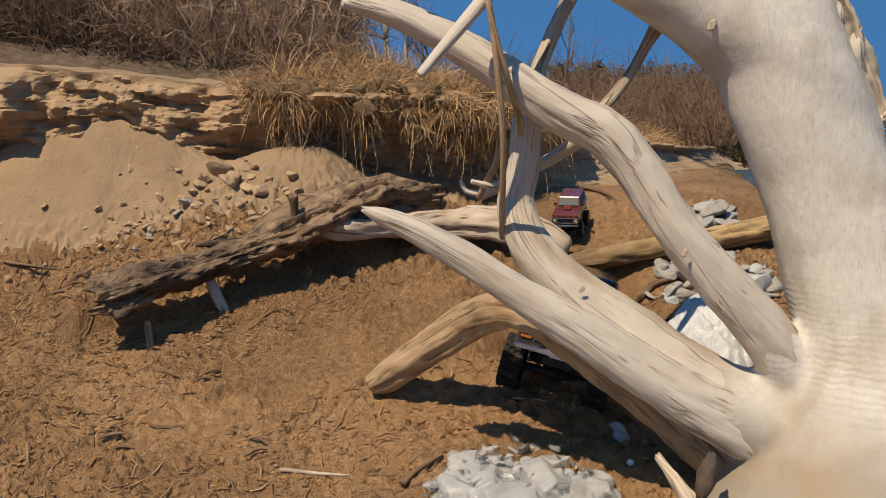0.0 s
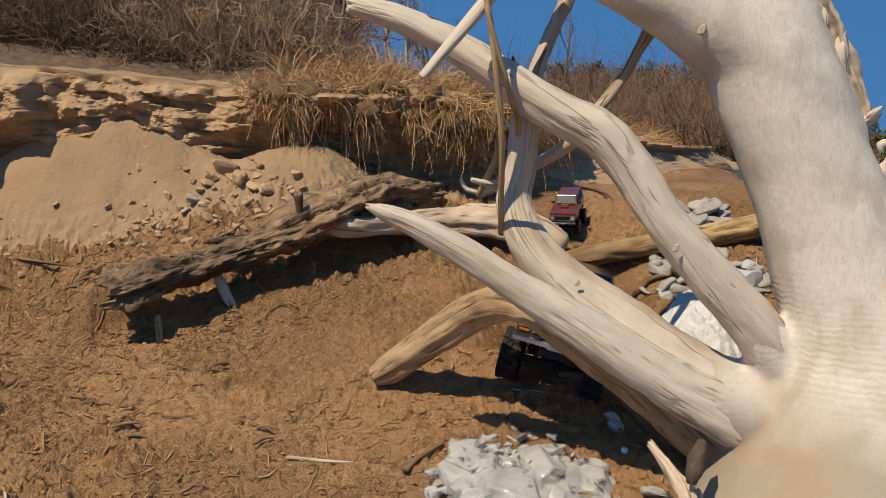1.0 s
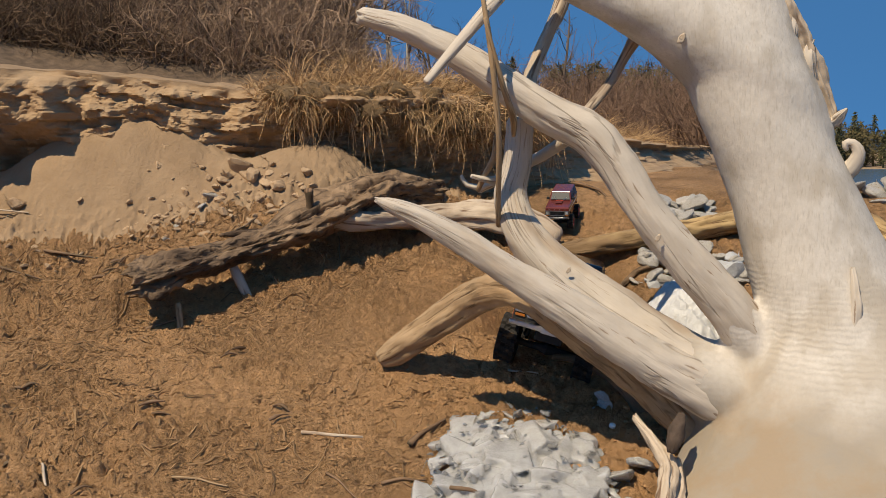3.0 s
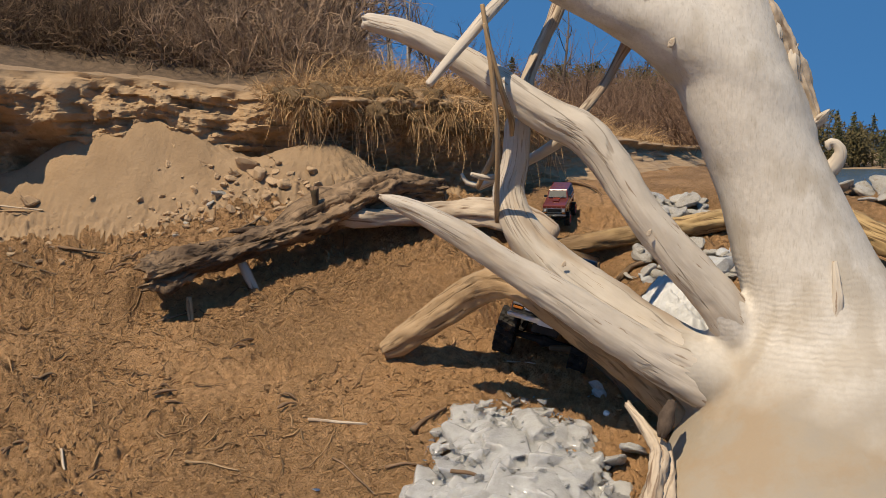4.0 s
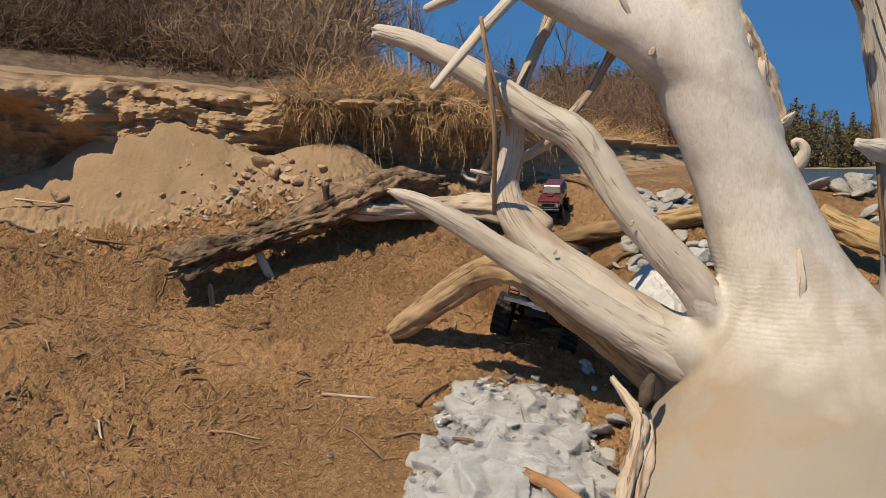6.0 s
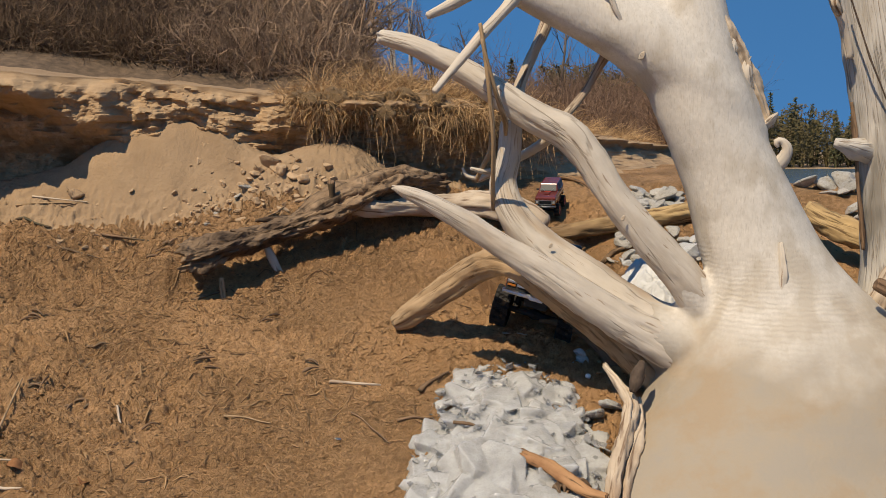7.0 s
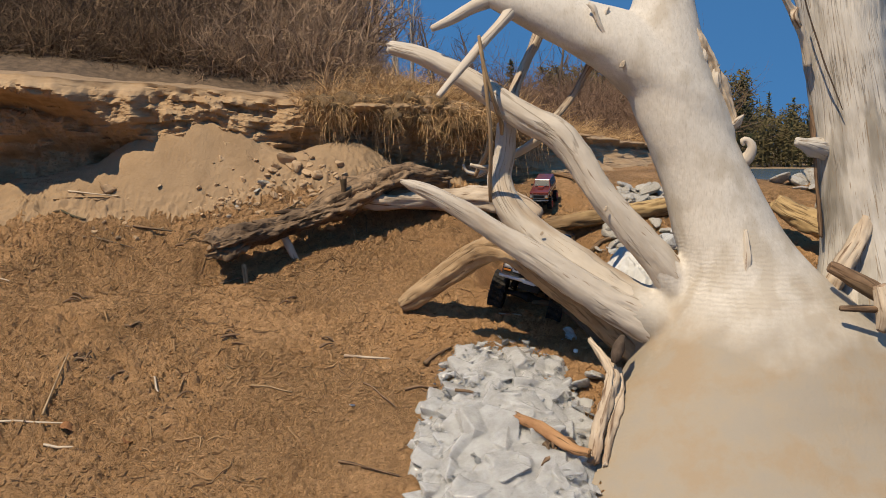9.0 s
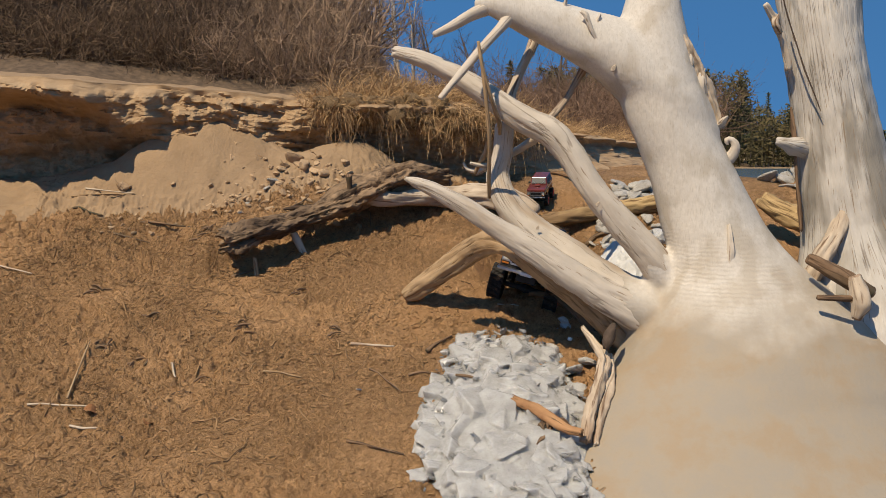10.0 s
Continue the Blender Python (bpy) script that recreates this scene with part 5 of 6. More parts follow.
class Tubes:
    """Collects thin tapered tubes and blades for one mesh."""
    def __init__(self):
        self.v, self.f = [], []

    def tube(self, pts, radii, sides=3):
        base = len(self.v)
        for i, p in enumerate(pts):
            d = (pts[min(i + 1, len(pts) - 1)] - pts[max(i - 1, 0)]).normalized()
            a = d.orthogonal().normalized()
            b = d.cross(a)
            for k in range(sides):
                t = 2 * math.pi * k / sides
                self.v.append(p + (a * math.cos(t) + b * math.sin(t)) * radii[i])
        for i in range(len(pts) - 1):
            for k in range(sides):
                q = base + i * sides
                self.f.append((q + k, q + (k + 1) % sides, q + sides + (k + 1) % sides, q + sides + k))

    def blade(self, pts, w, side):
        base = len(self.v)
        n = len(pts)
        for i, p in enumerate(pts):
            o = side * (w * (1 - i / (n - 0.4)))
            self.v += [p - o, p + o]
        for i in range(n - 1):
            q = base + 2 * i
            self.f.append((q, q + 1, q + 3, q + 2))

    def mesh(self, name, mat):
        return mesh_from(name, [tuple(p) for p in self.v], self.f, mat, smooth=False)


def grow(tb, rng, p, d, length, r, depth, bend=0.25, kids=3, spread=0.7, lift=0.1, taper=0.6):
    pts, radii, n = [p], [r], 5 if depth else 4
    q = p.copy()
    for i in range(n):
        d = (d + Vector((rng.gauss(0, bend), rng.gauss(0, bend), rng.gauss(0, bend) + lift)) * 0.5).normalized()
        q = q + d * (length / n)
        pts.append(q.copy())
        radii.append(r * (1 - (1 - taper) * (i + 1) / n))
    if depth == 0:
        radii[-1] *= 0.4
    tb.tube(pts, radii, 3 if r < 0.012 else 6)
    if depth > 0:
        for k in range(kids):
            at = rng.randint(1, n)
            nd = (d + Vector((rng.gauss(0, spread), rng.gauss(0, spread), rng.gauss(0, spread * 0.6)))).normalized()
            grow(tb, rng, pts[at], nd, length * rng.uniform(0.5, 0.8), radii[at] * 0.62, depth - 1, bend, kids, spread, lift, taper)


def shrub_mesh(name, seed, mat, stems=13, kids=3, depth=2, r=0.0075):
    """A bare bush one metre high."""
    rng, tb = random.Random(seed), Tubes()
    for _ in range(stems):
        a = rng.uniform(0, 6.28)
        p = Vector((0.16 * math.cos(a) * rng.random(), 0.16 * math.sin(a) * rng.random(), -0.04))
        d = Vector((math.cos(a) * rng.uniform(0.1, 0.6), math.sin(a) * rng.uniform(0.1, 0.6), 1)).normalized()
        grow(tb, rng, p, d, rng.uniform(0.4, 0.62), r * rng.uniform(0.7, 1.3), depth, 0.75, kids, 0.8, 0.10)
    return tb.mesh(name, mat)


def place(name, me, at, height, rng, label, category, group, squeeze=1.0):
    ob = new(name, me)
    ob.matrix_world = Matrix.LocRotScale(at, Euler((0, 0, rng.uniform(0, 6.28))), (height * squeeze, height * squeeze, height))
    return tagged(ob, label, category, group)


rng = random.Random(11)
BRUSH = [shrub_mesh("bare_bush", 100 + k, M_TWIG, 13, 4, 2, 0.0092) for k in range(5)]
BRUSH_PALE = [shrub_mesh("bare_bush", 110 + k, M_TWIGPALE, 13, 4, 2, 0.0085) for k in range(3)]
for s0, s1, b0, b1, count, h0, h1 in ((1.0, 5.35, 0.33, 0.55, 56, 0.30, 0.46), (1.0, 5.6, 0.65, 1.1, 44, 0.5, 0.7), (1.0, 5.9, 1.2, 2.2, 46, 0.7, 1.0), (5.3, 6.9, 0.55, 1.3, 26, 0.22, 0.36), (0.5, 5.0, 2.3, 4.0, 20, 1.0, 1.4)):
    for k in range(count):
        s = s0 + (s1 - s0) * (k + rng.random()) / count
        at, _ = on_bank(s, rng.uniform(b0, b1))
        h = rng.uniform(h0, h1) * (1 - 0.35 * smoothstep(5.2, 6.6, s))
        place("bare_bush", rng.choice(BRUSH_PALE if s + rng.gauss(0, 0.35) > 4.0 else BRUSH), at - Vector((0, 0, 0.02)), h, rng, "leafless grey-brown bush in the dune-top thicket", "bush", "bushes on the bank", 0.85)


def bare_tree(name, seed, trunk_mat, twig_mat, label, lean=0.1, kids=3, depth=3, stems=1):
    """A leafless tree one metre high: trunk and crown."""
    rng = random.Random(seed)
    tree = empty(name)
    trunk, crown = Tubes(), Tubes()
    for st in range(stems):
        pts, q, d = [], Vector((0.03 * st, 0.02 * st, -0.03)), Vector((rng.gauss(0, lean), rng.gauss(0, lean), 1)).normalized()
        n = 9
        for i in range(n + 1):
            pts.append(q.copy())
            d = (d + Vector((rng.gauss(0, 0.07), rng.gauss(0, 0.07), 0.06))).normalized()
            q = q + d * (1.0 / n)
        radii = [0.016 * (1 - 0.85 * i / n) + 0.0015 for i in range(n + 1)]
        trunk.tube(pts, radii, 7)
        for i in range(3, n + 1):
            for _ in range(2):
                a = rng.uniform(0, 6.28)
                grow(crown, rng, pts[i], Vector((math.cos(a), math.sin(a), rng.uniform(0.4, 1.3))).normalized(), (0.30 - 0.02 * i) * rng.uniform(0.6, 1.1), radii[i] * 0.5, depth - 1, 0.22, kids, 0.5, 0.15)
    for nm, tb, mat in (("trunk", trunk, trunk_mat), ("crown", crown, twig_mat)):
        ob = new(nm, tb.mesh(nm, mat))
        ob.parent = tree
    return tagged(tree, label, "tree", "trees behind the beach")


def evergreen(name, seed, mat, label, wide=0.2, layers=16):
    """A conifer one metre high with ragged drooping boughs."""
    rng = random.Random(seed)
    tree = empty(name)
    trunk, crown = Tubes(), Tubes()
    trunk.tube([Vector((0, 0, -0.03)), Vector((0.01, 0, 0.5)), Vector((0, 0, 1.0))], [0.02, 0.012, 0.002], 6)
    for i in range(layers):
        h = 0.12 + 0.87 * i / layers
        reach = wide * (1 - h) ** 0.75 * rng.uniform(0.7, 1.2) + 0.015
        for k in range(8):
            a = rng.uniform(0, 6.28)
            L = reach * rng.uniform(0.6, 1.15)
            d = Vector((math.cos(a), math.sin(a), rng.uniform(-0.25, 0.2)))
            p0 = Vector((0, 0, h + rng.uniform(-0.03, 0.03)))
            for c in range(7):
                p = p0 + d * (L * (c + 1) / 7)
                for _ in range(3):
                    e = Vector((rng.gauss(0, 1), rng.gauss(0, 1), rng.gauss(-0.2, 0.6))).normalized() * 0.03 * rng.uniform(0.6, 1.3)
                    side = e.orthogonal().normalized()
                    crown.blade([p, p + e * 0.6, p + e], 0.008, side)
    for nm, tb, mt in (("trunk", trunk, M_BARK), ("crown", crown, mat)):
        ob = new(nm, tb.mesh(nm, mt))
        ob.parent = tree
    return tagged(tree, label, "tree", "trees behind the beach")


def plant_out(tree, at, h, squeeze=1.0):
    tree.matrix_world = Matrix.LocRotScale(at, None, (h * squeeze, h * squeeze, h))


BARE = [bare_tree("bare_tree", 200 + k, M_BARK, M_BARK, "leafless dark tree against the sky", 0.06, 3, 3, 1 + k % 2) for k in range(3)]
BIRCH = [bare_tree("birch_tree", 220 + k, M_BIRCH, M_RUST, "leafless pale-barked birch behind the thicket", 0.1, 3, 3, 2) for k in range(2)]
FIR = [evergreen("evergreen_tree", 240 + k, M_NEEDLE, "dark green conifer at the wood's edge", 0.2 + 0.05 * k) for k in range(2)]
CEDAR = [evergreen("evergreen_tree", 250 + k, M_OLIVE, "olive-brown evergreen at the wood's edge", 0.32) for k in range(2)]


first = {}


def tree_at(tree, at, h, squeeze=1.0):
    if tree.name not in first:
        first[tree.name] = True
        plant_out(tree, at, h, squeeze)
    else:
        copy_thing(tree, Matrix.LocRotScale(at, Euler((0, 0, rng.uniform(0, 6.28))), (h * squeeze, h * squeeze, h)) @ Matrix.Diagonal((*[1 / c for c in tree.scale], 1)))


# dark trees and birches that stand out against the sky: foot, height
for tree, foot, h in ((BARE[0], (1.374, 16.000, 0.847), 2.0), (BARE[2], (0.162, 14.000, 0.931), 1.35), (BARE[0], (0.025, 15.000, 0.933), 1.5), (BARE[1], (-0.419, 11.000, 1.165), 1.1),
                      (BIRCH[0], (-1.008, 8.000, 1.398), 1.0), (BIRCH[1], (-0.884, 8.500, 1.383), 0.98), (BIRCH[0], (-0.689, 9.000, 1.362), 0.95), (BIRCH[1], (-1.068, 7.500, 1.408), 1.0), (BIRCH[0], (-0.544, 9.500, 1.336), 0.9),
                      (FIR[0], (0.751, 18.000, 1.234), 0.98), (FIR[1], (3.397, 16.000, 0.585), 0.68), (CEDAR[0], (3.079, 15.500, 0.578), 0.72), (CEDAR[0], (2.486, 15.000, 0.646), 0.97), (CEDAR[1], (2.512, 14.000, 0.663), 0.94), (CEDAR[0], (2.497, 13.000, 0.658), 0.79), (CEDAR[1], (3.617, 16.000, 0.542), 0.61), (CEDAR[1], (2.321, 15.000, 0.670), 0.90),
                      (FIR[0], (1.975, 17.000, 0.751), 0.83), (CEDAR[0], (4.317, 18.000, 0.448), 0.61), (CEDAR[1], (2.835, 19.000, 0.609), 0.94), (CEDAR[1], (4.920, 19.000, 0.423), 0.54), (CEDAR[0], (5.670, 20.000, 0.398), 0.43)):
    tree_at(tree, Vector(foot), h, 1.0)
# brown brush on the slope behind the beach: too many and too far to count
slope = Tubes()
for k in range(330):
    y = rng.uniform(6, 20) if k < 230 else rng.uniform(19, 26)
    x = rng.uniform(-0.04, 0.235 if k < 230 else 0.24) * y
    base = Vector((x, y, EYE - 0.012 * y))
    h = rng.uniform(105, 165) * (0.7 + 0.35 * rng.random()) * y / 1812 * (1.3 if k < 230 else 1.15)
    for _ in range(9):
        a = rng.uniform(0, 6.28)
        d = Vector((math.cos(a) * rng.uniform(0.1, 0.7), math.sin(a) * rng.uniform(0.1, 0.7), 1)).normalized()
        grow(slope, rng, base + Vector((math.cos(a), math.sin(a), 0)) * 0.12 * h, d, h * rng.uniform(0.4, 0.62), 0.008 * h, 2, 0.5, 3, 0.8, 0.1)
tagged(new("slope_brush", slope.mesh("slope_brush", M_RUST)), "leafless red-brown brush on the slope behind the beach", "brush", kind="stuff")

# mixed wood on the hill behind the beach
hill_green, hill_olive = Tubes(), Tubes()
for k in range(120):
    y = rng.uniform(20, 26)
    u = rng.uniform(0.075, 0.275)
    base = Vector((u * y, y, EYE - 0.35))
    h = (0.057 - 0.05 * max(0.0, u - 0.2)) * y * rng.uniform(0.75, 1.1) + 0.35
    cone = k % 3 == 0
    tb = hill_green if cone else hill_olive
    w = h * (rng.uniform(0.14, 0.2) if cone else rng.uniform(0.22, 0.34))
    tb.tube([base, base + Vector((0, 0, h))], [0.03, 0.006], 4)
    for c in range(170):
        t = rng.random() ** 0.8
        a = rng.uniform(0, 6.28)
        reach = w * (1.05 - t if cone else math.sin(math.pi * min(1.0, 0.12 + 0.86 * t)) ** 0.6 * rng.uniform(0.4, 1.1))
        p = base + Vector((math.cos(a) * reach, math.sin(a) * reach, 0.1 + h * t))
        e = Vector((rng.gauss(0, 1), rng.gauss(0, 1), rng.gauss(0, 0.7))).normalized() * 0.085
        tb.blade([p, p + e * 0.5, p + e], 0.022, e.orthogonal().normalized())
tagged(new("hill_woods", hill_olive.mesh("hill_woods", M_OLIVE)), "olive-brown wood on the hill behind the beach", "woods", kind="stuff")
tagged(new("hill_woods", hill_green.mesh("hill_woods", M_NEEDLE)), "dark evergreen wood on the hill behind the beach", "woods", kind="stuff")

# wood on the far shore
conifers, broad = Tubes(), Tubes()
rng = random.Random(21)
for k in range(330):
    y = rng.uniform(57, 66)
    x = rng.uniform(0.22, 0.72) * y
    base = Vector((x, y, LAKE))
    h = rng.uniform(0.6, 1.08) * (3.9 - 1.3 * smoothstep(0.31, 0.40, x / y))
    w = h * rng.uniform(0.11, 0.19)
    round_top = k % 5 < 4
    far = broad if round_top else conifers
    if round_top:
        h, w = h * 0.85, h * rng.uniform(0.18, 0.28)
    far.tube([base, base + Vector((0, 0, h))], [0.06, 0.01], 4)
    for c in range(230):
        t = rng.random() ** 0.8
        a = rng.uniform(0, 6.28)
        reach = w * (math.sin(math.pi * min(1.0, 0.12 + 0.86 * t)) ** 0.6 * rng.uniform(0.5, 1.1) if round_top else 1.05 - t)
        p = base + Vector((math.cos(a) * reach, math.sin(a) * reach, 0.15 + h * t))
        e = Vector((rng.gauss(0, 1), rng.gauss(0, 1), rng.gauss(0, 0.7))).normalized() * 0.16
        far.blade([p, p + e * 0.5, p + e], 0.05, e.orthogonal().normalized())
broad_wood = new("far_woods", broad.mesh("far_woods", M_OLIVE))
tagged(broad_wood, "olive-brown wood along the far lake shore", "woods", kind="stuff")
far_wood = new("far_woods", conifers.mesh("far_woods", M_NEEDLE))
tagged(far_wood, "dark green evergreen wood along the far lake shore", "woods", kind="stuff")
shore = new("far_shore", mesh_from("far_shore", [(8, 56.2, LAKE + 0.02), (60, 56.2, LAKE + 0.02), (60, 90, LAKE + 0.3), (8, 90, LAKE + 0.3), (8, 56, LAKE - 0.5), (60, 56, LAKE - 0.5)], [(0, 1, 2, 3), (4, 5, 1, 0)], M_DRYSAND, smooth=False))
tagged(shore, "narrow pale strip of far lake shore", "shore", kind="structure")

# dry grass over the bank's edge
rng = random.Random(31)
grass = Tubes()


def blade_at(p, d, length, droop, w=0.0016):
    pts, q = [p], p.copy()
    for i in range(5):
        d = (d + Vector((rng.gauss(0, 0.10), rng.gauss(0, 0.10), -droop * (i + 1) * 0.2 + rng.gauss(0, 0.06)))).normalized()
        q = q + d * (length / 5)
        pts.append(q.copy())
    side = d.cross(Vector((rng.gauss(0, 1), rng.gauss(0, 1), 0.3))).normalized()
    grass.blade(pts, w, side)


for k in range(1500):
    s = rng.uniform(4.98, 7.9) if k % 5 < 3 else rng.uniform(7.3, 10.2)
    near = 1.0 if s > 5.2 else 0.55
    b = rng.gauss(0.04, 0.15) * (1.3 if s > 5.1 else 0.5)
    if b < -0.06:
        continue
    at, out = on_bank(s, b)
    if b < -0.03:
        at.z -= 0.012
    tuft = rng.uniform(0.05, 0.14) * near * (1 if s < 8 else 1.2)
    for _ in range(15):
        p = at + Vector((rng.gauss(0, 0.014), rng.gauss(0, 0.014), -0.012))
        d = (Vector((rng.gauss(0, 0.55), rng.gauss(0, 0.55), 0.75)) + out * rng.uniform(-0.1, 0.7)).normalized()
        blade_at(p, d, tuft * rng.uniform(0.6, 1.4), rng.uniform(0.1, 0.7))
# clods of root-bound sod along the edge, bristling with old grass
M_SOD = material("root_bound_sod", (0.20, 0.13, 0.065), (0.36, 0.24, 0.125), 40, 0.95, 0.9, 90, bump_depth=0.01)
for k in range(26):
    s = 5.08 + 2.2 * (k + rng.random() * 0.9) / 26
    at, out = on_bank(s, -rng.uniform(0.05, 0.13))
    at.z -= rng.uniform(-0.005, 0.045) if k % 4 or s < 5.6 else rng.uniform(0.06, 0.12)
    R = rng.uniform(0.024, 0.048) * (1 if k % 3 else 0.7)
    bm = bmesh.new()
    bmesh.ops.create_icosphere(bm, subdivisions=3, radius=1)
    for v in bm.verts:
        v.co *= 1 + 0.45 * fbm(v.co.x * 1.6 + k, v.co.y * 1.6, v.co.z * 1.6)
    sod = part("sod_clump", bm, M_SOD)
    sod.matrix_world = Matrix.LocRotScale(at, Euler((rng.uniform(-0.4, 0.4), 0, rng.uniform(0, 6))), (R * 1.2, R, R * rng.uniform(0.7, 1.1)))
    tagged(sod, "root-bound clump of sod slumping over the bank's edge", "sod", "sod clumps on the bank")
    for _ in range(150):
        e = Vector((rng.gauss(0, 1), rng.gauss(0, 1), rng.gauss(0.1, 0.8))).normalized()
        d = (e * 0.3 + out * rng.uniform(0.0, 0.7) + Vector((rng.gauss(0, 0.8), rng.gauss(0, 0.3), rng.gauss(-0.5, 0.5)))).normalized()
        blade_at(at + e * R * 0.7, d, rng.uniform(0.03, 0.10) * (1.6 if rng.random() < 0.12 else 1), rng.uniform(-0.6, 1.2), 0.0013)
# mat of old grass and roots hanging over the face
for k in range(11000):
    s = rng.uniform(5.05, 7.4)
    # two heavy lobes with a bare gap between them
    clump = 0.75 * math.exp(-((s - 5.42) / 0.30) ** 2) + 0.75 * math.exp(-((s - 6.62) / 0.33) ** 2) + 0.8 * noise.noise((s * 9, 5.0, 1.0)) + 0.6 * noise.noise((s * 27, 2.0, 1.0)) - 0.58
    if clump + rng.uniform(-0.2, 0.1) < 0:
        continue
    at, out = on_bank(s, rng.uniform(-0.11, 0.05))
    at.z -= abs(rng.gauss(0, 0.03)) + (0.05 if s < 5.35 else 0.13 if s < 5.75 else 0.2) * max(0.0, clump) * rng.random() ** 1.4
    d = (out * rng.uniform(0.0, 0.9) + Vector((rng.gauss(0, 0.9), rng.gauss(0, 0.4), rng.gauss(-0.2, 0.6)))).normalized()
    blade_at(at + out * rng.uniform(0.02, 0.06), d, rng.uniform(0.03, 0.085) * (1 + 0.6 * max(0, clump)), rng.uniform(-0.4, 1.3), 0.0013)
dry_grass = new("dry_grass", grass.mesh("dry_grass", M_STRAW))
tagged(dry_grass, "dry straw-coloured dune grass hanging over the bank", "grass", kind="stuff")

roots = Tubes()
for k in range(150):
    s = rng.uniform(5.2, 7.8)
    at, out = on_bank(s, -0.07)
    q, pts = at + out * rng.uniform(-0.02, 0.05) + Vector((0, 0, -rng.uniform(0.0, 0.08))), []
    d = Vector((rng.gauss(0, 0.3), 0, -1)) + out * rng.uniform(-0.1, 0.5)
    L = rng.uniform(0.08, 0.26)
    for i in range(6):
        pts.append(q.copy())
        d = (d + Vector((rng.gauss(0, 0.25), rng.gauss(0, 0.15), -0.25))).normalized()
        q = q + d * L / 6
    roots.tube(pts, [0.0022 * (1 - i / 7) * rng.uniform(0.6, 1.3) for i in range(6)], 4)
hanging = new("hanging_roots", roots.mesh("hanging_roots", M_STRAW))
tagged(hanging, "thin brown roots hanging from the undercut bank", "roots", kind="stuff")

# ---- sand clods, sticks and litter ----
M_CLOD = material("sand_clod", (0.38, 0.258, 0.150), (0.49, 0.343, 0.208), 25, 0.95, 0.6, 120, per_piece=0.15, bump_depth=0.004)
CLODS = [chunk_mesh("sand_clod", 300 + k, M_CLOD, 13, 0.75) for k in range(5)]
rng = random.Random(41)
for k in range(120):
    t = rng.random()
    x = -1.25 + 0.85 * t + rng.gauss(0, 0.03)
    y = 2.79 + 0.06 * t + rng.gauss(0, 0.05)
    if heaped(x, y) > 0.085:
        continue
    size = rng.choice((0.004, 0.006, 0.008, 0.011, 0.015, 0.02)) * (1.25 if t > 0.6 else 0.8)
    place_chunk("sand_clod", CLODS[k % 5], (x, y, ground(x, y) + size * 0.12), size, rng, "broken clod of damp sand at the bank's foot", "sand clod", "clods below the bank")
for (x, y), size in (((-1.206, 2.880), 0.036), ((-0.629, 2.941), 0.044), ((-0.600, 2.927), 0.034), ((-0.655, 2.904), 0.030), ((-0.575, 2.910), 0.038), ((-0.540, 2.903), 0.030), ((-0.690, 2.880), 0.034), ((-0.500, 2.890), 0.028), ((-0.720, 2.865), 0.024), ((-0.897, 2.866), 0.016), ((-1.034, 2.869), 0.014)):
    place_chunk("sand_clod", CLODS[int(size * 1000) % 5], (x, y, ground(x, y) + size * 0.15), size, rng, "large clod of damp sand fallen from the bank", "sand clod", "clods below the bank")


for k in range(90):
    t = rng.random()
    x0, y0 = (-0.889, 2.836)
    x1, y1 = (-0.437, 2.912)
    x, y = x0 + (x1 - x0) * t + rng.gauss(0, 0.025), y0 + (y1 - y0) * t + rng.gauss(0, 0.035)
    size = rng.choice((0.005, 0.007, 0.009, 0.012, 0.016, 0.02))
    place_chunk("sand_clod", CLODS[k % 5], (x, y, ground(x, y) + size * 0.08), size, rng, "broken clod of damp sand at the bank's foot", "sand clod", "clods below the bank")


def lying(name, a, b, r, mat, label, lift=0.0, sag=0.10):
    """A stick lying on the sand from plan point a to b."""
    pts = []
    bend = rng.uniform(-sag, sag)
    for i in range(5):
        t = i / 4
        x, y = a[0] + (b[0] - a[0]) * t, a[1] + (b[1] - a[1]) * t
        n = (-(b[1] - a[1]), b[0] - a[0])
        x, y = x + n[0] * bend * t * (1 - t), y + n[1] * bend * t * (1 - t)
        rest = ground(*a) * (1 - t) + ground(*b) * t
        pts.append((x, y, max(rest, ground(x, y) - 0.002) + r * 1.1 + lift * t + 0.002, r * (1.1 - 0.5 * t) * rng.uniform(0.85, 1.15)))
    ob = part(name, sweep(pts, 8, 0.012, 0.15, seed=rng.uniform(0, 50), jag=0.4), mat)
    return tagged(ob, label, "stick", "loose sticks on the sand")


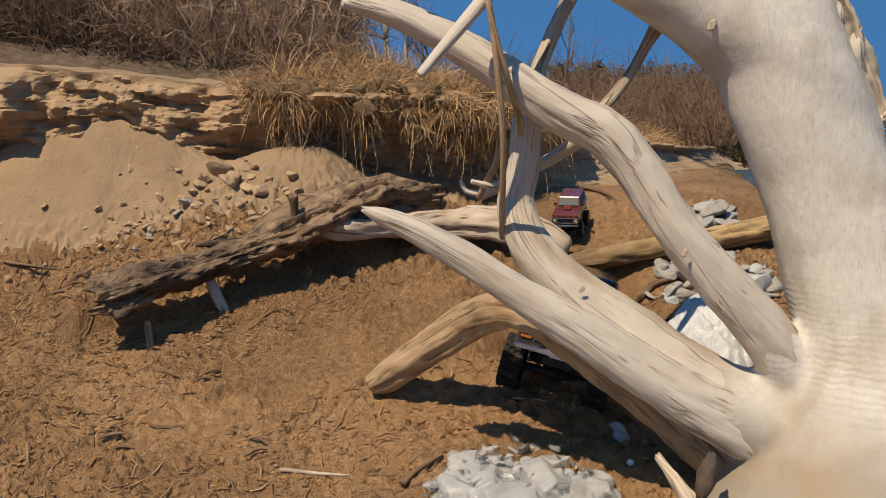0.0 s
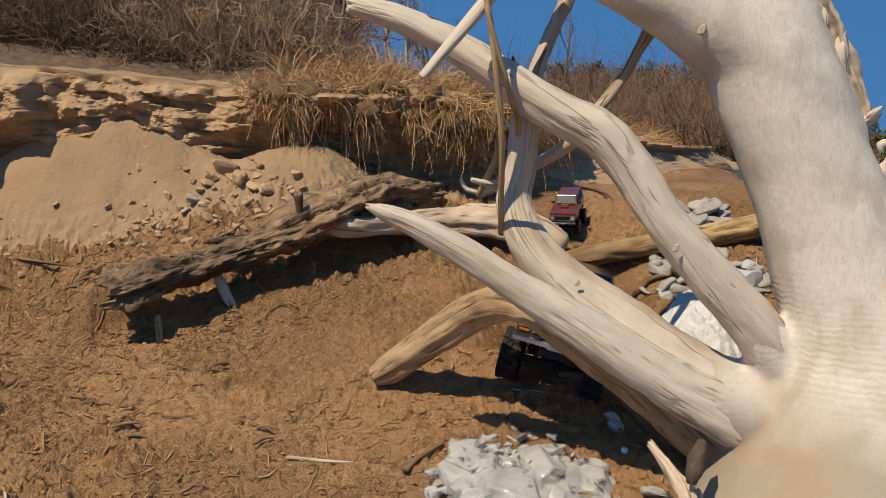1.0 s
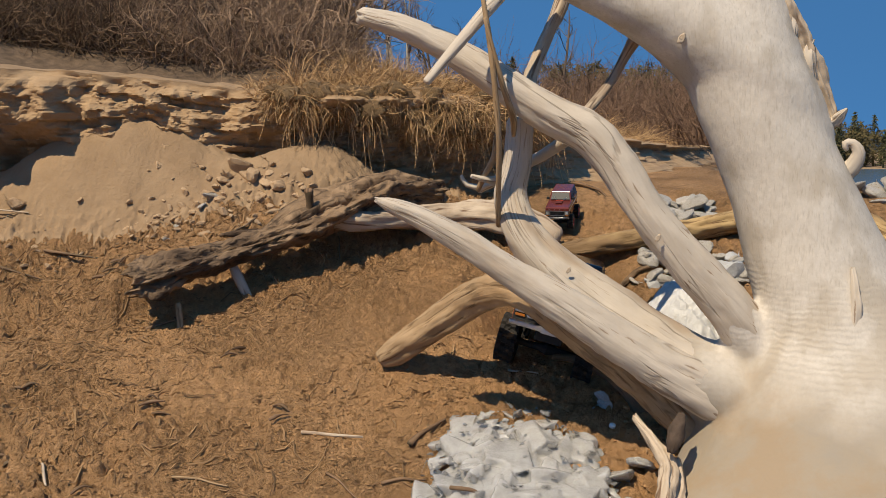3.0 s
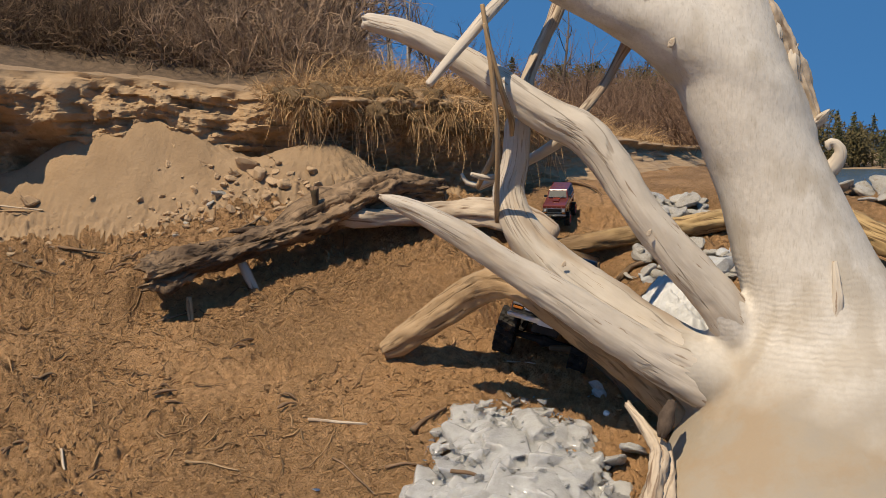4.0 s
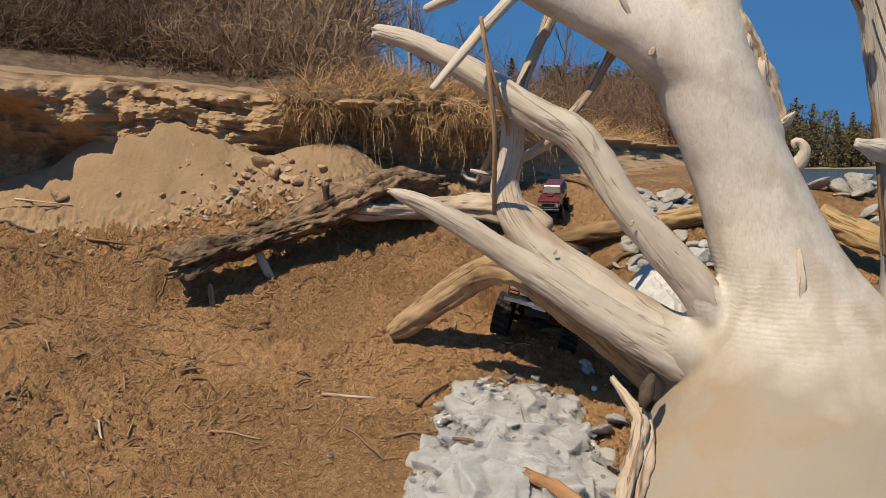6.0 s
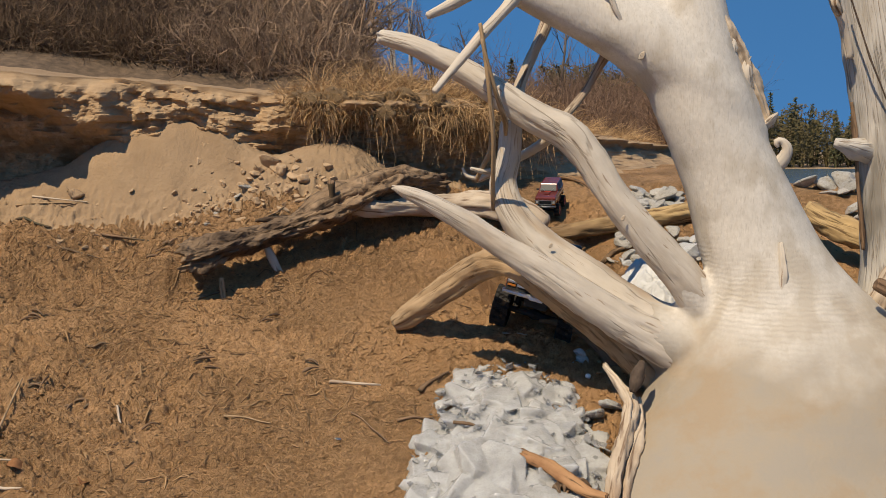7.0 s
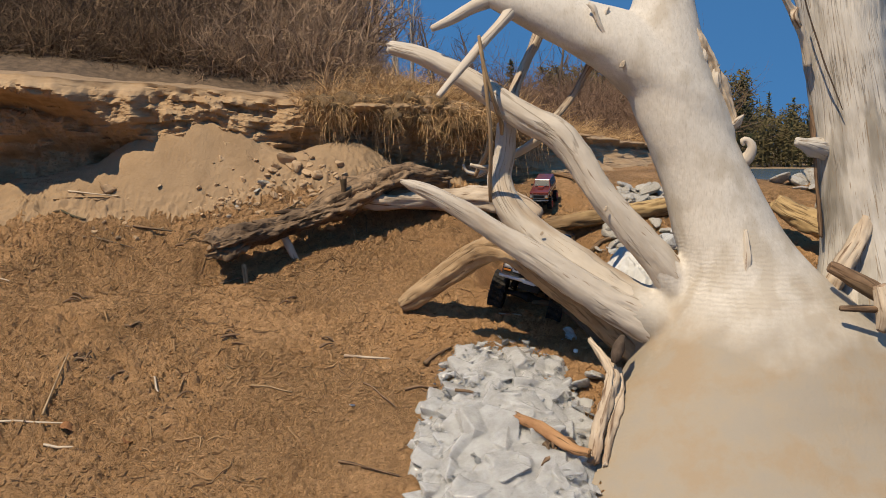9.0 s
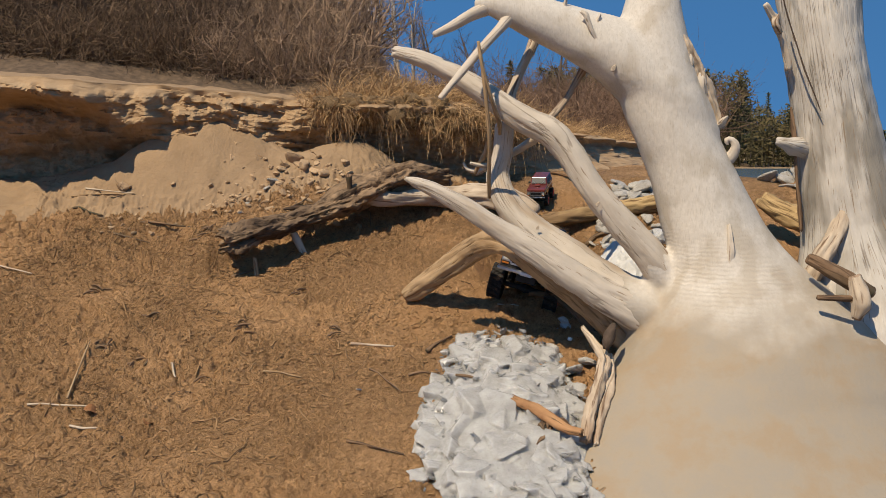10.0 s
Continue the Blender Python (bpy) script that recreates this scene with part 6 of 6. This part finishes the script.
for a, b, r, mat, label in (
        ((-0.331, 2.163), (-0.208, 2.145), 0.0038, M_PALEBARK, "pale weathered stick lying on sand"), ((-0.559, 2.043), (-0.453, 2.035), 0.0025, M_TANWOOD, "tan twig lying on sand"),
        ((-0.269, 2.062), (-0.176, 1.966), 0.0026, M_BROWNWOOD, "dark brown twig lying on sand"), ((-0.832, 2.095), (-0.798, 2.033), 0.0036, M_PALEBARK, "short pale stick standing from the sand"),
        ((-1.155, 1.908), (-0.990, 1.899), 0.0030, M_PALEBARK, "thin pale stick lying on sand"), ((-1.014, 1.832), (-0.873, 1.815), 0.0036, M_PALEBARK, "pale broken stick lying on sand"),
        ((-1.064, 1.945), (-1.070, 2.137), 0.0032, M_TANWOOD, "long tan stick lying on sand"), ((-1.566, 2.546), (-1.373, 2.471), 0.0036, M_PALEBARK, "pale stick half buried in sand"),
        ((-0.113, 2.139), (-0.047, 2.211), 0.0060, M_BROWNWOOD, "wet brown root beside melting ice"), ((-0.160, 2.032), (-0.079, 2.041), 0.0036, M_BROWNWOOD, "wet brown twig beside melting ice"),
        ((-0.303, 1.805), (-0.157, 1.743), 0.0034, M_BROWNWOOD, "curved brown twig lying on sand"), ((0.076, 2.464), (0.195, 2.492), 0.0045, M_BROWNWOOD, "dark forked twig lying on sand"),
        ((0.152, 2.519), (0.192, 2.438), 0.0045, M_BROWNWOOD, "dark forked twig lying on sand"), ((0.089, 2.360), (0.152, 2.339), 0.0022, M_PALEBARK, "thin pale straw lying on sand"),
        ((0.059, 2.473), (0.097, 2.441), 0.0026, M_BROWNWOOD, "dark chip of bark on sand"), ((0.331, 3.392), (0.415, 3.238), 0.006, M_BROWNWOOD, "dark branch lying on the far sand"),
        ((0.340, 2.749), (0.461, 2.744), 0.009, M_ROTTEN, "grey soaked branch beside shore ice"), ((-1.393, 2.865), (-1.166, 2.854), 0.0026, M_TANWOOD, "bent twig at the bank's foot"),
        ((-1.381, 2.836), (-1.269, 2.819), 0.0045, M_BROWNWOOD, "short brown stick at the bank's foot"), ((-1.348, 2.885), (-1.166, 2.854), 0.003, M_PALEBARK, "pale twig at the bank's foot"),
        ((-0.646, 2.683), (-0.546, 2.785), 0.004, M_ROTTEN, "broken grey branch beside the rotten log"), ((-1.226, 2.750), (-1.062, 2.687), 0.0036, M_BROWNWOOD, "brown stick in the wrack on sand"),
        ((-1.095, 2.778), (-0.934, 2.742), 0.004, M_BROWNWOOD, "brown stick in the wrack on sand"), ((-0.746, 2.492), (-0.684, 2.527), 0.0034, M_BROWNWOOD, "dark root poking from sand")):
    lying("stick", a, b, r, mat, label)
stick("ice_stick", [(0.117, 1.850, 0.225, 0.012), (0.166, 1.820, 0.214, 0.013), (0.197, 1.790, 0.201, 0.013), (0.239, 1.750, 0.183, 0.011), (0.275, 1.730, 0.178, 0.009)], M_STICK, "stripped orange-brown stick resting on ice", seg=20, step=0.005, seed=80.0, jag=0.9, rough=0.3, groove=0.2, gnarl=0.08)
srng = random.Random(61)
for k in range(7):
    x, y = (0.210, 1.776)
    x, y = x + srng.gauss(0, 0.022), y + srng.gauss(0, 0.035)
    a, h = srng.uniform(0, 6.3), ground_plain(x, y) + 0.045
    d = Vector((math.cos(a), math.sin(a), srng.uniform(-0.2, 0.5))) * srng.uniform(0.012, 0.026)
    c = Vector((x, y, h))
    up = Vector((0, 0, srng.uniform(0.004, 0.014)))
    stick("bark_scrap", [(*(c - d), 0.003), (*(c - d * 0.3 + up), srng.uniform(0.005, 0.008)), (*(c + d * 0.4 + up), srng.uniform(0.004, 0.007)), (*(c + d), 0.002)], M_BROWNWOOD, "curled dark brown scrap of bark on melting ice", "bark", seg=14, step=0.004, seed=200.0 + k, rough=0.5, jag=1.0, gnarl=0.3)
stick("ice_stick", [(-0.031, 1.970, 0.260, 0.004), (0.003, 1.970, 0.257, 0.004), (0.017, 1.970, 0.252, 0.003)], M_BROWNWOOD, "dark twig frozen into the ice", seg=8, seed=81.0)

for cx, cy, n in ((-0.678, 2.246, 5), (-0.905, 2.092, 6), (-0.552, 2.404, 3), (-0.860, 2.612, 4), (-0.402, 2.198, 2), (-1.030, 2.138, 6), (-0.760, 1.985, 3), (-1.160, 2.420, 5), (-0.980, 2.300, 3)):
    for k in range(n):
        x, y, a = cx + srng.gauss(0, 0.022), cy + srng.gauss(0, 0.012), srng.gauss(0.1, 0.5)
        d = Vector((math.cos(a), math.sin(a), 0.44 * math.sin(a))) * srng.uniform(0.008, 0.028)
        c, up = Vector((x, y, ground(x, y) + 0.003)), Vector((0, 0, srng.uniform(0.002, 0.008)))
        stick("bark_scrap", [(*(c - d), 0.002), (*(c - d * 0.3 + up), srng.uniform(0.0018, 0.0042)), (*(c + d * 0.4 + up), srng.uniform(0.0015, 0.0035)), (*(c + d), 0.001)], M_BROWNWOOD, "dark damp scrap of bark lying on sand", "bark", seg=10, step=0.006, seed=300.0 + 9 * k + cx, rough=0.5, jag=1.0, gnarl=0.3)

# dead leaf, bottle cap, scrap of foil
M_LEAF = material("dead_leaf", (0.20, 0.085, 0.03), (0.32, 0.15, 0.06), 60, 0.8, 0.3, 90)
for (x, y), rot in (((-0.973, 1.880), 0.4), ((-0.821, 1.843), 1.7)):
    verts, faces = [], []
    for i in range(9):
        t = i / 8
        w = 0.014 * math.sin(math.pi * t) ** 0.7 + 0.0005
        for s_ in (-1, 0, 1):
            verts.append((0.045 * (t - 0.5), w * s_, 0.006 * abs(s_) + 0.008 * math.sin(t * 5)))
    for i in range(8):
        for s_ in range(2):
            k = i * 3 + s_
            faces.append((k, k + 1, k + 4, k + 3))
    leaf = new("dead_leaf", mesh_from("dead_leaf", verts, faces, M_LEAF))
    leaf.matrix_world = Matrix.LocRotScale((x, y, ground(x, y) + 0.004), Euler((0.5, 0.1, rot)), None)
    solid = leaf.modifiers.new("thickness", "SOLIDIFY")
    solid.thickness = 0.0006
    tagged(leaf, "curled brown dead leaf on sand", "leaf")
cx_, cy_ = (0.291, 2.181)
cap = part("bottle_cap", lathe([(0.0, 0.0004), (0.0, 0.0055), (0.001, 0.0065), (0.006, 0.007), (0.006, 0.0062), (0.0015, 0.0055), (0.0015, 0.0004)], 20), M_WHITE)
cap.matrix_world = Matrix.LocRotScale((cx_, cy_, ground(cx_, cy_) + 0.008), Euler((-1.2, 0.2, 0)), None)
tagged(cap, "small white plastic cap on damp sand", "bottle cap")
fx, fy = (-0.292, 1.989)
foil = new("foil_scrap", chunk_mesh("foil_scrap", 401, M_CHROME, 12, 0.4))
foil.matrix_world = Matrix.LocRotScale((fx, fy, ground(fx, fy) + 0.005), Euler((0.4, 0.2, 0.3)), (0.011, 0.007, 0.008))
tagged(foil, "crumpled silver scrap of foil on sand", "litter")

# crumbs of sand crust and wrack: uncountable
M_CRUMB = twig_material("crust_crumb", (0.22, 0.126, 0.057), (0.36, 0.212, 0.10))
crumbs, flakes, wrack = Tubes(), Tubes(), Tubes()
rng = random.Random(51)
OCT = ((1, 0, 0), (-1, 0, 0), (0, 1, 0), (0, -1, 0), (0, 0, 1), (0, 0, -1))
OCF = ((0, 2, 4), (2, 1, 4), (1, 3, 4), (3, 0, 4), (2, 0, 5), (1, 2, 5), (3, 1, 5), (0, 3, 5))


SMOOTH = ((-0.554, 2.272), (-0.043, 2.693))


def wrack_here(x, y):
    """How thick the litter lies: most by the rotten log and up the beach."""
    w = 0.24 + 0.9 * smoothstep(2.35, 2.75, y) * (1 - smoothstep(-0.45, -0.2, x)) + 0.6 * noise.noise((x * 2.1, y * 2.1, 8)) - 0.25 * smoothstep(2.95, 3.1, y)
    w += 0.35 * smoothstep(-0.5, -1.1, x)
    # a wind-smoothed tongue of sand runs up past the rotten log
    (ax, ay), (bx, by) = SMOOTH
    t = min(1.0, max(0.0, ((x - ax) * (bx - ax) + (y - ay) * (by - ay)) / ((bx - ax) ** 2 + (by - ay) ** 2)))
    away = math.hypot(x - ax - t * (bx - ax), y - ay - t * (by - ay)) + 0.05 * noise.noise((x * 6, y * 6, 2))
    w -= 0.5 * (1 - smoothstep(0.03, 0.15, away))
    return w


while len(crumbs.v) < 6 * 8000:
    # an angular crumb of damp sand, half sunk
    x, y = rng.uniform(-2.2, 1.2), rng.uniform(0.9, 3.05)
    fade = smoothstep(-2.2, -1.6, x) * smoothstep(0.9, 1.5, y) * (1 - smoothstep(0.8, 1.2, x))
    if rng.random() > (0.15 + 0.8 * wrack_here(x, y)) * fade or heaped(x, y) > 0.03:
        continue
    r = rng.choice((0.0014, 0.0018, 0.0022, 0.0028, 0.0036)) * rng.uniform(0.8, 1.25)
    a, z, base = rng.uniform(-0.5, 0.5), ground(x, y), len(crumbs.v)
    for ox, oy, oz in OCT:
        q = r * rng.uniform(0.65, 1.3)
        ox, oy = 1.5 * ox * q, oy * q
        crumbs.v.append(Vector((x + ox * math.cos(a) - oy * math.sin(a), y + ox * math.sin(a) + oy * math.cos(a), z + oz * q * 0.85 + 0.25 * r)))
    crumbs.f += [tuple(base + k for k in f) for f in OCF]
while len(flakes.v) < 12 * 9500:
    # a curled flake of crust, its lower lip lifted off the sand
    x, y = rng.uniform(-2.2, 1.2), rng.uniform(0.9, 3.05)
    fade = smoothstep(-2.2, -1.6, x) * smoothstep(0.9, 1.5, y) * (1 - smoothstep(0.8, 1.2, x))
    if rng.random() > (0.15 + wrack_here(x, y)) * fade or heaped(x, y) > 0.03:
        continue
    a = rng.gauss(0.10, 0.35)
    L, D = rng.choice((0.003, 0.004, 0.006, 0.008, 0.011)) * rng.uniform(0.8, 1.3), rng.uniform(0.002, 0.004)
    lip = rng.uniform(0.001, 0.0035)
    ca, sa = math.cos(a), math.sin(a)
    base = len(flakes.v)
    for layer in (0, 1):
        for j in (0, 1):
            for i in (-1, 0, 1):
                u, v = i * L * rng.uniform(0.75, 1.15), (j - 0.5) * 2 * D * (1 - 0.35 * abs(i)) * rng.uniform(0.8, 1.2)
                px, py = x + u * ca - v * sa, y + u * sa + v * ca
                flakes.v.append(Vector((px, py, ground(px, py) + (lip * rng.uniform(0.7, 1.2) * (1 - 0.4 * abs(i)) if j == 0 else -0.001) + 0.0016 * (1 - layer))))
    for i in (0, 1):
        t, l = base + i, base + 6 + i
        flakes.f += [(t, t + 1, t + 4, t + 3), (l, l + 3, l + 4, l + 1), (t, l, l + 1, t + 1), (t + 3, t + 4, l + 4, l + 3)]
    flakes.f += [(base, base + 3, base + 9, base + 6), (base + 2, base + 8, base + 11, base + 5)]
# long thin twigs washed up together
for k in range(170):
    x, y = rng.uniform(-1.3, 0.2), rng.uniform(1.45, 2.95)
    if rng.random() > wrack_here(x, y) + 0.15 * (x < -0.45) or heaped(x, y) > 0.02:
        continue
    a, L = rng.gauss(0.25, 0.6), rng.uniform(0.05, 0.16)
    q, pts = Vector((x, y, 0)), []
    for i in range(8):
        pts.append(Vector((q.x, q.y, ground(q.x, q.y) + 0.004 + rng.uniform(-0.001, 0.005))))
        a += rng.gauss(0, 0.28)
        q = q + Vector((math.cos(a), math.sin(a), 0)) * (L / 8)
    r = rng.uniform(0.0011, 0.0026)
    wrack.tube(pts, [r * (1 - 0.08 * i) * rng.uniform(0.8, 1.2) for i in range(8)], 4)
while len(wrack.v) < 9 * 2300:
    x, y = rng.uniform(-1.75, 1.2), rng.uniform(1.3, 3.1)
    if rng.random() > wrack_here(x, y) * 0.9 or heaped(x, y) > 0.02:
        continue
    a, L = rng.gauss(0, 0.9), rng.choice((0.008, 0.012, 0.02, 0.03, 0.045)) * rng.uniform(0.6, 1.3)
    d = Vector((math.cos(a), math.sin(a), 0))
    n = Vector((-d.y, d.x, 0)) * rng.uniform(-0.25, 0.25) * L
    pts = []
    for t in (-0.5, 0.0, 0.5):
        p = Vector((x, y, 0)) + d * (L * t) + n * (1 - 4 * t * t)
        p.z = ground(p.x, p.y) + 0.003 + rng.uniform(0, 0.004)
        pts.append(p)
    r = rng.uniform(0.0007, 0.0021)
    wrack.tube(pts, [r, r * 1.2, r * 0.5], 3)
tagged(new("sand_crumbs", mesh_from("sand_crumbs", [tuple(p) for p in crumbs.v], crumbs.f, M_CRUMB, smooth=False)), "loose crumbs of damp sand crust", "sand", kind="stuff")
tagged(new("sand_flakes", mesh_from("sand_flakes", [tuple(p) for p in flakes.v], flakes.f, M_SAND)), "thin curled flakes of dried sand crust", "sand", kind="stuff")
M_WRACK = twig_material("dark_wrack", (0.10, 0.058, 0.030), (0.34, 0.21, 0.105))
tagged(new("twig_litter", wrack.mesh("twig_litter", M_WRACK)), "dark scattered twig and bark litter on sand", "litter", kind="stuff")
